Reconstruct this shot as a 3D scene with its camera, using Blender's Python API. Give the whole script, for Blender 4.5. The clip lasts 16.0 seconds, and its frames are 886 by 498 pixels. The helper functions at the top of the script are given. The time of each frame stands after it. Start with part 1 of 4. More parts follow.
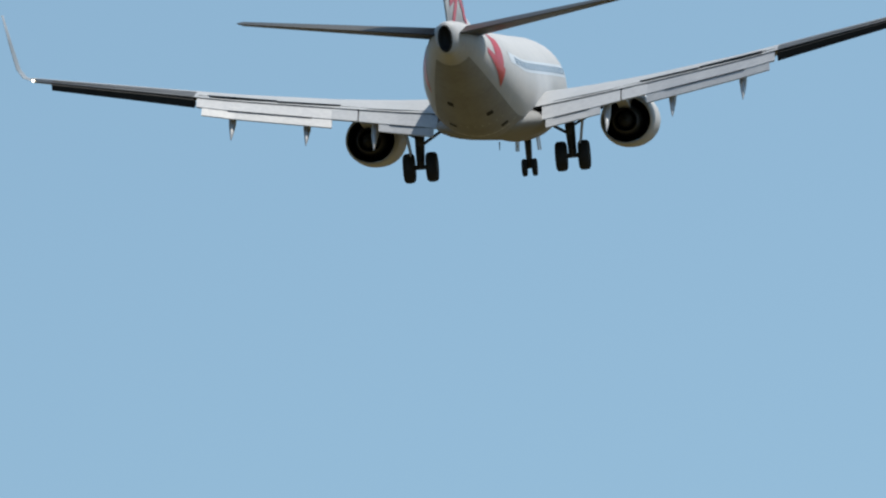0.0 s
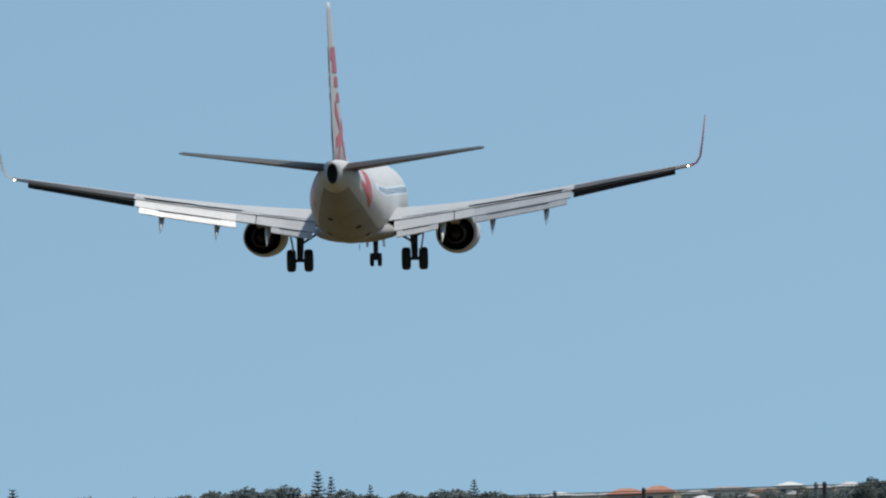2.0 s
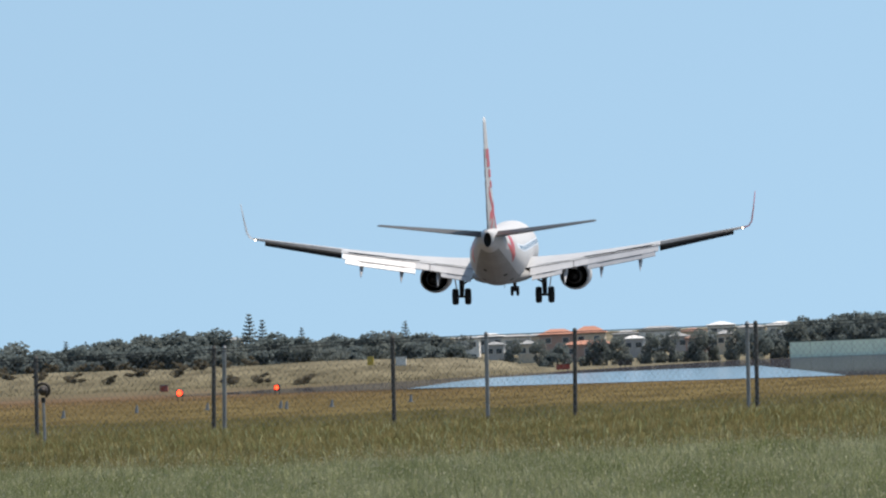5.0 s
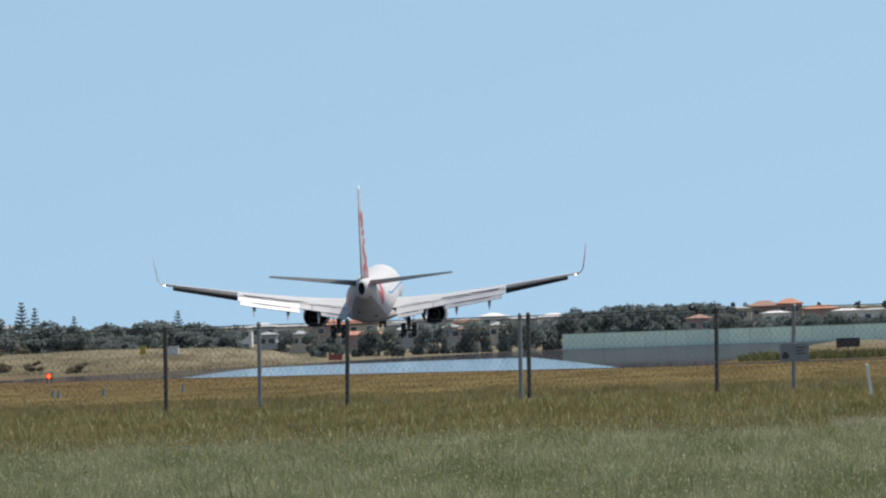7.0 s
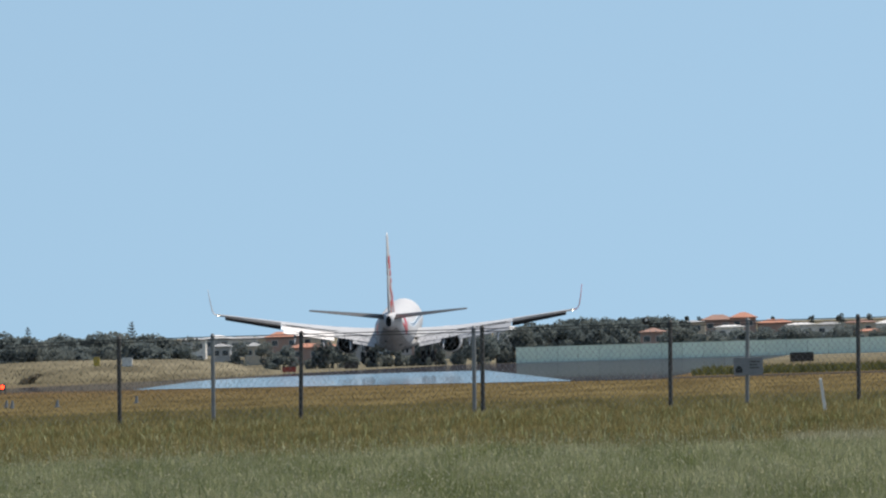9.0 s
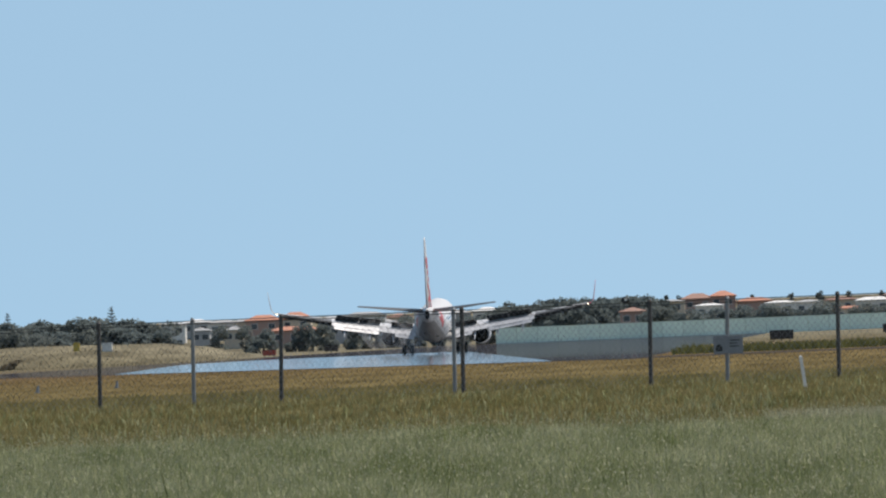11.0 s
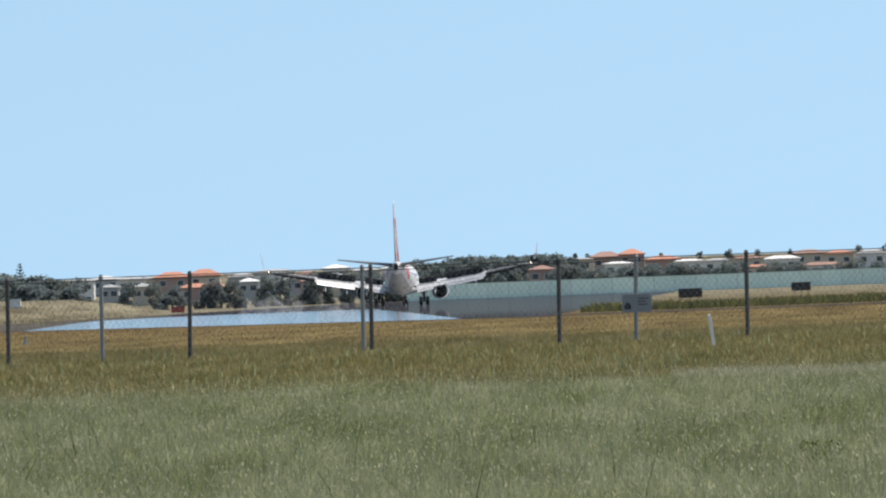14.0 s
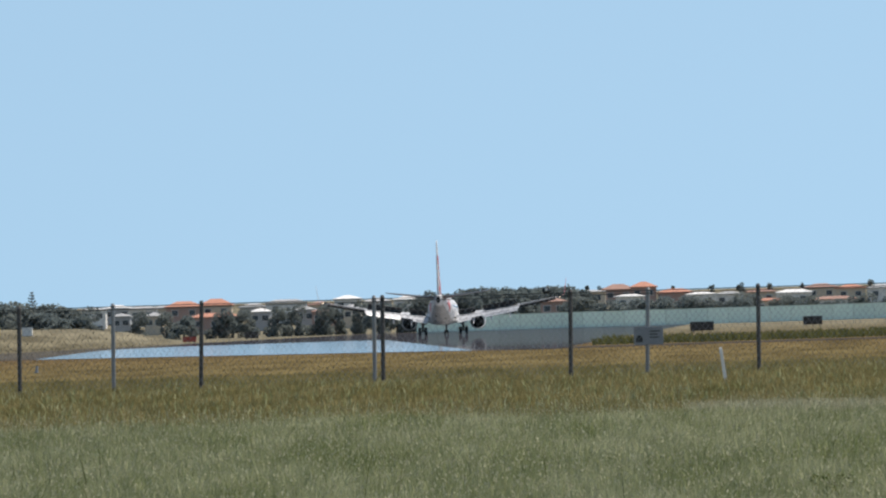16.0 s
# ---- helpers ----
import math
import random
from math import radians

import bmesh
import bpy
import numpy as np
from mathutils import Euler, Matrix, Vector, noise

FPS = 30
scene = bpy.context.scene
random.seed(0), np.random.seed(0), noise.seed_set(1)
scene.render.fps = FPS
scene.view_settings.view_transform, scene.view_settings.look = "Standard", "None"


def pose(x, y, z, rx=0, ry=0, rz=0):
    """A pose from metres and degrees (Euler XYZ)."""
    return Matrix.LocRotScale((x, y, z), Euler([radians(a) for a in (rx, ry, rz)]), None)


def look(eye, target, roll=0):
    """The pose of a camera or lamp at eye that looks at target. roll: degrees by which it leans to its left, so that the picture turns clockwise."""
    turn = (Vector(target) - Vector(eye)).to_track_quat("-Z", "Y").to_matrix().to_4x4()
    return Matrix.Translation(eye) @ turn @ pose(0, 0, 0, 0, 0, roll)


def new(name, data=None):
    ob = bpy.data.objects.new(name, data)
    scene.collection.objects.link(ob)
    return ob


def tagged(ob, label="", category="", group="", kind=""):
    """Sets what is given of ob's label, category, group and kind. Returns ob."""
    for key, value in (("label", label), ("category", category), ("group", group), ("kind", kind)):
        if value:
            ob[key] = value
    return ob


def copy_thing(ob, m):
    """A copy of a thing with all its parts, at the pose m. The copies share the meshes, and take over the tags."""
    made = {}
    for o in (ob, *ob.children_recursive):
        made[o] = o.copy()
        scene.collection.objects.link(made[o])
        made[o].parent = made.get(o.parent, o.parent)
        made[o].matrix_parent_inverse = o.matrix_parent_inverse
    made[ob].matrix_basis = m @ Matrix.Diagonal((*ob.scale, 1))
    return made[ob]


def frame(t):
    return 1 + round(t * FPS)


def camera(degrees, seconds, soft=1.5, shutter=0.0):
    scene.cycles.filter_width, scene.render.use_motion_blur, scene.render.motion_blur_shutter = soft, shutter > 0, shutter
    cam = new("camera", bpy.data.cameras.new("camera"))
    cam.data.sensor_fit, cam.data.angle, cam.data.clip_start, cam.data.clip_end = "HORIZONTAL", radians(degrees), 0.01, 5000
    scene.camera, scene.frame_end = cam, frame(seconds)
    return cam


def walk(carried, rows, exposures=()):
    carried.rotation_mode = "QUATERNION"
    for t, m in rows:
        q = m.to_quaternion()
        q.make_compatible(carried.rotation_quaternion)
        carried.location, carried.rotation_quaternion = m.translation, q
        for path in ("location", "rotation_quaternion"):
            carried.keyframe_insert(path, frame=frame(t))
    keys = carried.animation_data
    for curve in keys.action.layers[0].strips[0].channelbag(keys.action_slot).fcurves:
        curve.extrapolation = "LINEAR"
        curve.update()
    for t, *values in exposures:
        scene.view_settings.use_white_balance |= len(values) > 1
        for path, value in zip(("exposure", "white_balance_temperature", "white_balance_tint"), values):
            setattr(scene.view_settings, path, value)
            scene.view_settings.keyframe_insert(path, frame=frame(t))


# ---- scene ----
# ---------------------------------------------------------------- camera
EYE = Vector((0.0, 0.0, 1.7))
# seconds, bearing to the right of the runway's direction, elevation, roll (degrees)
AIM = [
    (0.0, -6.3830, 2.4994, -1.90), (0.5, -5.5227, 2.6060, -1.90), (1.0, -4.8945, 2.1377, -1.90),
    (1.5, -4.4089, 1.6374, -1.90), (2.0, -4.1627, 1.5526, -1.90), (2.5, -4.3061, 1.3383, -2.03),
    (3.0, -4.2589, 0.9463, -2.13), (3.2, -4.2384, 0.8142, -2.13), (5.3, -3.7139, 0.6001, -2.27),
    (5.5, -3.3880, 0.5419, -1.93), (6.0, -3.0185, 0.4579, -1.76), (6.5, -2.7589, 0.4626, -1.86),
    (7.0, -2.5222, 0.5430, -1.96), (7.5, -2.4825, 0.4741, -2.04), (8.0, -2.4332, 0.7125, -2.03),
    (8.5, -2.3207, 0.6060, -2.11), (9.0, -2.2613, 0.6064, -1.72), (9.2, -2.1953, 0.6110, -1.85),
    (11.3, -2.0753, 0.4269, -2.42), (11.5, -1.9769, 0.3725, -2.42), (12.0, -1.9241, 0.4261, -2.32),
    (12.5, -1.9169, 0.4176, -2.44), (13.0, -2.0387, 0.2042, -3.05), (13.5, -1.8343, -0.1839, -2.87),
    (14.0, -1.6411, 0.2384, -2.17), (14.5, -1.5280, 0.2799, -1.86), (15.0, -1.5799, 0.3515, -1.88),
    (15.5, -1.6783, 0.4693, -1.80), (16.0, -1.7033, 0.4178, -1.77),
]


def aim(az, el, roll):
    a, e = radians(az), radians(el)
    way = Vector((math.sin(a) * math.cos(e), math.cos(a) * math.cos(e), math.sin(e)))
    return look(EYE, EYE + way * 100, roll)


cam = camera(5.0, 16.0, soft=2.2)
walk(cam, [(t, aim(az, el, r)) for t, az, el, r in AIM],
     exposures=[(0.0, 0.0, 6500, 10), (3.0, -0.12, 6500, 10), (4.6, 0.36, 6850, 15), (7.0, 0.25, 6850, 15), (13.3, 0.20, 6850, 15), (14.0, 0.49, 6850, 15), (15.5, 0.50, 6850, 15), (16.0, 0.33, 6850, 15)])

# ---------------------------------------------------------------- light
SUN_EL, SUN_AZ = radians(63), radians(62)   # azimuth clockwise from +y
world = bpy.data.worlds.new("sky")
scene.world = world
world.use_nodes = True
wn, wl = world.node_tree.nodes, world.node_tree.links
sky = wn.new("ShaderNodeTexSky")
sky.sky_type, sky.sun_disc = "NISHITA", False
sky.sun_elevation, sky.sun_rotation = SUN_EL, SUN_AZ
sky.air_density, sky.dust_density, sky.ozone_density = 1.0, 0.6, 2.0
tc = wn.new("ShaderNodeTexCoord")
lift = wn.new("ShaderNodeVectorMath")
lift.operation, lift.inputs[1].default_value = "ADD", (0, 0, 0.30)
wl.new(tc.outputs["Generated"], lift.inputs[0])
norm = wn.new("ShaderNodeVectorMath")
norm.operation = "NORMALIZE"
wl.new(lift.outputs[0], norm.inputs[0])
wl.new(norm.outputs[0], sky.inputs[0])
haze = wn.new("ShaderNodeMix")
haze.data_type, haze.blend_type = "RGBA", "MULTIPLY"
haze.inputs["Factor"].default_value = 1.0
haze.inputs["B"].default_value = (0.97, 1.04, 0.88, 1)
wl.new(sky.outputs[0], haze.inputs["A"])
wl.new(haze.outputs["Result"], wn["Background"].inputs[0])
wn["Background"].inputs[1].default_value = 0.15
sun = new("sun", bpy.data.lights.new("sun", "SUN"))
sun.data.energy, sun.data.angle, sun.data.color = 4.4, radians(0.6), (1.0, 0.95, 0.87)
sun_way = Vector((math.sin(SUN_AZ) * math.cos(SUN_EL), math.cos(SUN_AZ) * math.cos(SUN_EL), math.sin(SUN_EL)))
sun.matrix_world = look(sun_way * 400, (0, 0, 0))


# ---------------------------------------------------------------- materials
def mat(name, c1, c2=None, rough=0.6, metal=0.0, scale=3.0, fine=30.0, bump=0.0, random_by="", spread=0.25, ior=None, thin=0.0, stretch=None):
    """A noise-varied surface: two colours mixed at two scales; random_by 'object' or 'island' varies the brightness piece by piece."""
    m = bpy.data.materials.new(name)
    m.use_nodes = True
    n, l = m.node_tree.nodes, m.node_tree.links
    p = n["Principled BSDF"]
    p.inputs["Roughness"].default_value, p.inputs["Metallic"].default_value = rough, metal
    if ior is not None:
        p.inputs["Specular IOR Level"].default_value = ior
    c2 = c2 or tuple(v * 0.8 for v in c1)
    co = n.new("ShaderNodeTexCoord")
    big, small = n.new("ShaderNodeTexNoise"), n.new("ShaderNodeTexNoise")
    big.inputs["Scale"].default_value, small.inputs["Scale"].default_value = scale, fine
    big.inputs["Detail"].default_value = small.inputs["Detail"].default_value = 4
    where = co.outputs["Object"]
    if stretch:
        st = n.new("ShaderNodeVectorMath")
        st.operation, st.inputs[1].default_value = "MULTIPLY", stretch
        l.new(where, st.inputs[0])
        where = st.outputs[0]
    for q in (big, small):
        l.new(where, q.inputs["Vector"])
    add = n.new("ShaderNodeMath")
    add.operation = "MULTIPLY_ADD"
    add.inputs[1].default_value = 0.5
    l.new(small.outputs["Fac"], add.inputs[0])
    half = n.new("ShaderNodeMath")
    half.operation, half.inputs[1].default_value = "MULTIPLY", 0.5
    l.new(big.outputs["Fac"], half.inputs[0])
    l.new(half.outputs[0], add.inputs[2])
    ramp = n.new("ShaderNodeValToRGB")
    ramp.color_ramp.elements[0].position, ramp.color_ramp.elements[1].position = 0.38, 0.62
    ramp.color_ramp.elements[0].color, ramp.color_ramp.elements[1].color = (*c2, 1), (*c1, 1)
    l.new(add.outputs[0], ramp.inputs["Fac"])
    out = ramp.outputs["Color"]
    if random_by:
        hsv = n.new("ShaderNodeHueSaturation")
        rng = n.new("ShaderNodeMapRange")
        rng.inputs["To Min"].default_value, rng.inputs["To Max"].default_value = 1 - spread, 1 + spread
        if random_by == "object":
            l.new(n.new("ShaderNodeObjectInfo").outputs["Random"], rng.inputs["Value"])
        else:
            l.new(n.new("ShaderNodeNewGeometry").outputs["Random Per Island"], rng.inputs["Value"])
        l.new(rng.outputs["Result"], hsv.inputs["Value"])
        l.new(out, hsv.inputs["Color"])
        out = hsv.outputs["Color"]
    l.new(out, p.inputs["Base Color"])
    if bump:
        b = n.new("ShaderNodeBump")
        b.inputs["Strength"].default_value, b.inputs["Distance"].default_value = bump, 0.02
        l.new(small.outputs["Fac"], b.inputs["Height"])
        l.new(b.outputs["Normal"], p.inputs["Normal"])
    if thin:
        tr, mx = n.new("ShaderNodeBsdfTranslucent"), n.new("ShaderNodeMixShader")
        mx.inputs[0].default_value = thin
        l.new(out, tr.inputs["Color"])
        l.new(p.outputs[0], mx.inputs[1])
        l.new(tr.outputs[0], mx.inputs[2])
        l.new(mx.outputs[0], n["Material Output"].inputs["Surface"])
    return m


def glow(name, col, strength):
    m = bpy.data.materials.new(name)
    m.use_nodes = True
    p = m.node_tree.nodes["Principled BSDF"]
    p.inputs["Base Color"].default_value = (*col, 1)
    p.inputs["Emission Color"].default_value, p.inputs["Emission Strength"].default_value = (*col, 1), strength
    return m


WHITE = mat("white_paint", (0.50, 0.50, 0.50), (0.43, 0.44, 0.45), 0.5, scale=0.4, fine=4, ior=0.2)
# left winglet only: its dim, sky-like shading put into a pale grey
PALE = mat("winglet_shade_grey", (0.27, 0.30, 0.33), (0.23, 0.26, 0.29), 0.5, scale=0.5, fine=5, ior=0.2)
FLAP = mat("flap_paint", (0.47, 0.48, 0.49), (0.39, 0.40, 0.42), 0.4, scale=0.8, fine=6)
# wing grey, taken darker to hold the shade of the underside
UNDER = mat("wing_grey_with_shade", (0.09, 0.09, 0.09), (0.06, 0.06, 0.06), 0.5, scale=0.8, fine=7)
# tailplane grey brought near black; its underside shade is in the colour
TAILGREY = mat("tail_grey_with_shade", (0.045, 0.045, 0.043), (0.03, 0.03, 0.028), 0.5, scale=0.8, fine=7)
# grey that puts the underside's shade into the belly colour
BELLY_SHADED = mat("belly_shade_grey", (0.30, 0.297, 0.29), (0.245, 0.242, 0.236), 0.6, scale=0.7, fine=5, ior=0.1)
RED = mat("red_paint", (0.55, 0.03, 0.03), (0.42, 0.02, 0.025), 0.35, scale=1, fine=8)
# dark metal; also paints the shade of the ailerons and flap gaps
DARK = mat("dark_metal_and_shade", (0.009, 0.009, 0.008), (0.005, 0.005, 0.005), 0.8, 0.0, scale=3, fine=20)
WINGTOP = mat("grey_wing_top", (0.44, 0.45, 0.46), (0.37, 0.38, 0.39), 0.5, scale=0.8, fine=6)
# near-black that paints the shade under the raised spoilers
SPOIL = mat("spoiler_shade_black", (0.02, 0.02, 0.022), (0.012, 0.012, 0.012), 0.7, scale=2, fine=12)
HOT = mat("exhaust_metal", (0.010, 0.009, 0.008), (0.006, 0.006, 0.005), 0.7, 0.0, scale=3, fine=20)
STEEL = mat("gear_steel", (0.06, 0.06, 0.06), (0.035, 0.035, 0.035), 0.55, 0.2, scale=5, fine=30)
TYRE = mat("tyre_rubber", (0.014, 0.014, 0.014), (0.009, 0.009, 0.009), 0.85, scale=5, fine=40)
GLASSY = mat("cabin_glazing", (0.10, 0.13, 0.17), (0.07, 0.09, 0.12), 0.2, scale=2, fine=10)
GALV = mat("galvanised_steel", (0.30, 0.31, 0.31), (0.20, 0.20, 0.20), 0.55, 0.4, scale=2, fine=25)
POSTDARK = mat("weathered_post", (0.085, 0.08, 0.075), (0.05, 0.047, 0.044), 0.75, scale=2, fine=25)
WIRE = mat("fence_wire", (0.34, 0.35, 0.35), (0.24, 0.24, 0.24), 0.5, 0.4, scale=2, fine=25)
STAKE = mat("white_stake_paint", (0.80, 0.79, 0.76), (0.66, 0.64, 0.60), 0.6, scale=2, fine=20)
SIGNGREY = mat("sign_back", (0.26, 0.27, 0.28), (0.20, 0.21, 0.22), 0.5, scale=1, fine=9)
BLACK = mat("black_plastic", (0.015, 0.015, 0.016), (0.01, 0.01, 0.01), 0.5)
BOARD = mat("brown_board", (0.045, 0.035, 0.03), (0.03, 0.024, 0.02), 0.7, scale=1, fine=9)
REDBOARD = mat("red_board", (0.36, 0.06, 0.035), (0.26, 0.04, 0.03), 0.6, scale=1, fine=9)
YELLOW = mat("yellow_cabinet", (0.55, 0.40, 0.06), (0.45, 0.31, 0.05), 0.6)
LAMP_RED = glow("red_lamp_lens", (1.0, 0.05, 0.015), 5.0)
LAMP_WHITE = glow("strobe_lens", (1.0, 0.86, 0.62), 6.0)
BARK = mat("bark", (0.10, 0.075, 0.055), (0.06, 0.045, 0.035), 0.9, scale=2, fine=15)
# leaf and needle colours lifted and greyed to stand in for distance haze
LEAF = mat("hazy_tree_leaf", (0.160, 0.192, 0.186), (0.135, 0.164, 0.162), 0.9, scale=0.3, fine=2, random_by="island", spread=0.06, ior=0.0, thin=0.6)
LEAF_B = mat("hazy_olive_leaf", (0.172, 0.194, 0.178), (0.142, 0.165, 0.156), 0.9, scale=0.3, fine=2, random_by="island", spread=0.06, ior=0.0, thin=0.6)
NEEDLE = mat("hazy_pine_needle", (0.158, 0.186, 0.180), (0.135, 0.160, 0.158), 0.9, scale=0.3, fine=2, random_by="island", spread=0.06, ior=0.0, thin=0.6)
SCRUB = mat("dry_scrub", (0.19, 0.165, 0.115), (0.14, 0.125, 0.09), 0.9, scale=0.3, fine=2, random_by="island", spread=0.2, ior=0.0, thin=0.5)
WALLS = {
    "white": mat("white_render", (0.72, 0.70, 0.66), (0.62, 0.60, 0.56), 0.8, scale=0.3, fine=3),
    "cream": mat("cream_render", (0.58, 0.49, 0.37), (0.48, 0.40, 0.31), 0.8, scale=0.3, fine=3),
    "pink": mat("pink_brick", (0.42, 0.27, 0.22), (0.34, 0.22, 0.18), 0.8, scale=0.3, fine=3),
    "grey": mat("grey_render", (0.42, 0.42, 0.42), (0.34, 0.34, 0.34), 0.8, scale=0.3, fine=3),
}
ROOFS = {
    "orange": mat("orange_tiles", (0.44, 0.20, 0.13), (0.34, 0.16, 0.11), 0.9, scale=0.5, fine=4),
    "brown": mat("brown_tiles", (0.30, 0.18, 0.14), (0.23, 0.14, 0.11), 0.9, scale=0.5, fine=4),
    "grey": mat("grey_sheet_roof", (0.34, 0.34, 0.33), (0.26, 0.26, 0.26), 0.6, scale=0.5, fine=4),
    "white": mat("white_sheet_roof", (0.68, 0.67, 0.65), (0.58, 0.57, 0.55), 0.6, scale=0.5, fine=4),
}
PANE = mat("house_glazing", (0.05, 0.06, 0.07), (0.03, 0.035, 0.04), 0.15)
GREENWALL = mat("pale_green_sheet", (0.70, 0.82, 0.72), (0.62, 0.75, 0.65), 0.7, scale=0.15, fine=1.0, random_by="object", spread=0.05)
GRASS_NEAR = mat("seeding_grass", (0.375, 0.376, 0.222), (0.150, 0.174, 0.068), 0.9, scale=0.9, fine=4.0, random_by="island", spread=0.34, ior=0.0, thin=0.5, stretch=(1, 0.10, 1))
GRASS_MID = mat("drying_grass", (0.275, 0.230, 0.108), (0.158, 0.140, 0.055), 0.9, scale=0.5, fine=2.0, random_by="island", spread=0.18, ior=0.0, thin=0.5, stretch=(1, 0.08, 1))
GRASS_FAR = mat("brown_grass", (0.150, 0.112, 0.050), (0.120, 0.092, 0.040), 0.9, scale=0.02, fine=0.2, random_by="island", spread=0.08, ior=0.0, thin=0.5)
GRASS_ROUGH = mat("rough_grass", (0.135, 0.132, 0.050), (0.085, 0.090, 0.034), 0.9, scale=0.2, fine=1.0, random_by="island", spread=0.2, ior=0.0, thin=0.5)
CLUMP = mat("green_clump", (0.185, 0.215, 0.080), (0.105, 0.135, 0.042), 0.9, scale=0.9, fine=4.0, random_by="island", spread=0.25, ior=0.0, thin=0.5, stretch=(1, 0.1, 1))
STRAW = mat("straw_tussock", (0.150, 0.130, 0.082), (0.115, 0.102, 0.064), 0.9, scale=0.02, fine=0.2, random_by="island", spread=0.2, ior=0.0, thin=0.5)
SEED = mat("seed_heads", (0.42, 0.41, 0.29), (0.31, 0.30, 0.20), 0.9, ior=0.0, thin=0.5, random_by="island", spread=0.35)
WEED = mat("weed_leaf", (0.085, 0.10, 0.03), (0.05, 0.07, 0.02), 0.9, random_by="island", spread=0.4, ior=0.0, thin=0.4)


def ground_material():
    """Turf that changes with the distance over the field: green tall grass, drying grass, brown grass, straw."""
    m = bpy.data.materials.new("field")
    m.use_nodes = True
    n, l = m.node_tree.nodes, m.node_tree.links
    p = n["Principled BSDF"]
    p.inputs["Roughness"].default_value = 0.95
    p.inputs["Specular IOR Level"].default_value = 0.0
    pos = n.new("ShaderNodeNewGeometry").outputs["Position"]
    sep = n.new("ShaderNodeSeparateXYZ")
    l.new(pos, sep.inputs[0])
    ns = n.new("ShaderNodeTexNoise")
    ns.inputs["Scale"].default_value, ns.inputs["Detail"].default_value = 0.035, 6
    l.new(pos, ns.inputs["Vector"])
    warp = n.new("ShaderNodeMath")
    warp.operation, warp.inputs[1].default_value = "MULTIPLY_ADD", 160
    l.new(ns.outputs["Fac"], warp.inputs[0])
    l.new(sep.outputs["Y"], warp.inputs[2])
    rng = n.new("ShaderNodeMapRange")
    rng.inputs["From Min"].default_value, rng.inputs["From Max"].default_value = 80, 1480
    l.new(warp.outputs[0], rng.inputs["Value"])
    ramp = n.new("ShaderNodeValToRGB")
    e = ramp.color_ramp.elements
    stops = [(0.0, (0.06, 0.07, 0.03)), (0.08, (0.07, 0.075, 0.03)), (0.14, (0.110, 0.092, 0.040)), (0.25, (0.108, 0.087, 0.040)),
             (0.38, (0.116, 0.088, 0.041)), (0.47, (0.115, 0.082, 0.041)), (0.53, (0.122, 0.080, 0.050)), (0.62, (0.122, 0.098, 0.066)), (0.8, (0.120, 0.106, 0.068)), (1.0, (0.15, 0.135, 0.095))]
    e[0].position, e[0].color = stops[0][0], (*stops[0][1], 1)
    e[1].position, e[1].color = stops[-1][0], (*stops[-1][1], 1)
    for q, c in stops[1:-1]:
        e.new(q).color = (*c, 1)
    l.new(rng.outputs["Result"], ramp.inputs["Fac"])
    patch = n.new("ShaderNodeTexNoise")
    patch.inputs["Scale"].default_value, patch.inputs["Detail"].default_value = 0.3, 5
    flat = n.new("ShaderNodeVectorMath")
    flat.operation, flat.inputs[1].default_value = "MULTIPLY", (1, 0.09, 1)
    l.new(pos, flat.inputs[0])
    l.new(flat.outputs[0], patch.inputs["Vector"])
    val = n.new("ShaderNodeMapRange")
    val.inputs["From Min"].default_value, val.inputs["From Max"].default_value = 0.36, 0.64
    val.inputs["To Min"].default_value, val.inputs["To Max"].default_value = 0.66, 1.28
    l.new(patch.outputs["Fac"], val.inputs["Value"])
    hsv = n.new("ShaderNodeHueSaturation")
    l.new(val.outputs["Result"], hsv.inputs["Value"])
    l.new(ramp.outputs["Color"], hsv.inputs["Color"])
    l.new(hsv.outputs["Color"], p.inputs["Base Color"])
    return m


def tarmac(name, rough, spec):
    """Asphalt; its added gloss stands in for hot air that mirrors the sky."""
    m = mat(name, (0.048, 0.049, 0.058), (0.034, 0.034, 0.042), rough, scale=0.05, fine=0.6, ior=spec)
    n, l = m.node_tree.nodes, m.node_tree.links
    # mirror share added to imitate the mirage on the far runway
    if spec == 0:
        shine, mix = n.new("ShaderNodeBsdfGlossy"), n.new("ShaderNodeMixShader")
        shine.inputs["Roughness"].default_value = 0.015
        mix.inputs[0].default_value = 0.45
        l.new(n["Principled BSDF"].outputs[0], mix.inputs[1])
        l.new(shine.outputs[0], mix.inputs[2])
        l.new(mix.outputs[0], n["Material Output"].inputs["Surface"])
    else:
        pos = n.new("ShaderNodeNewGeometry").outputs["Position"]
        mp = n.new("ShaderNodeVectorMath")
        mp.operation, mp.inputs[1].default_value = "MULTIPLY", (0.25, 0.03, 1)
        l.new(pos, mp.inputs[0])
        ns = n.new("ShaderNodeTexNoise")
        ns.inputs["Scale"].default_value = 1.0
        l.new(mp.outputs[0], ns.inputs["Vector"])
        b = n.new("ShaderNodeBump")
        b.inputs["Strength"].default_value, b.inputs["Distance"].default_value = 0.45, 0.02
        l.new(ns.outputs["Fac"], b.inputs["Height"])
        l.new(b.outputs["Normal"], n["Principled BSDF"].inputs["Normal"])
    return m


FIELD = ground_material()
RUNWAY_NEAR = tarmac("mirroring_asphalt", 0.06, 1.0)
TAXIWAY = mat("matt_asphalt", (0.048, 0.049, 0.052), (0.034, 0.034, 0.038), 0.9, scale=0.05, fine=0.6, ior=0.0)
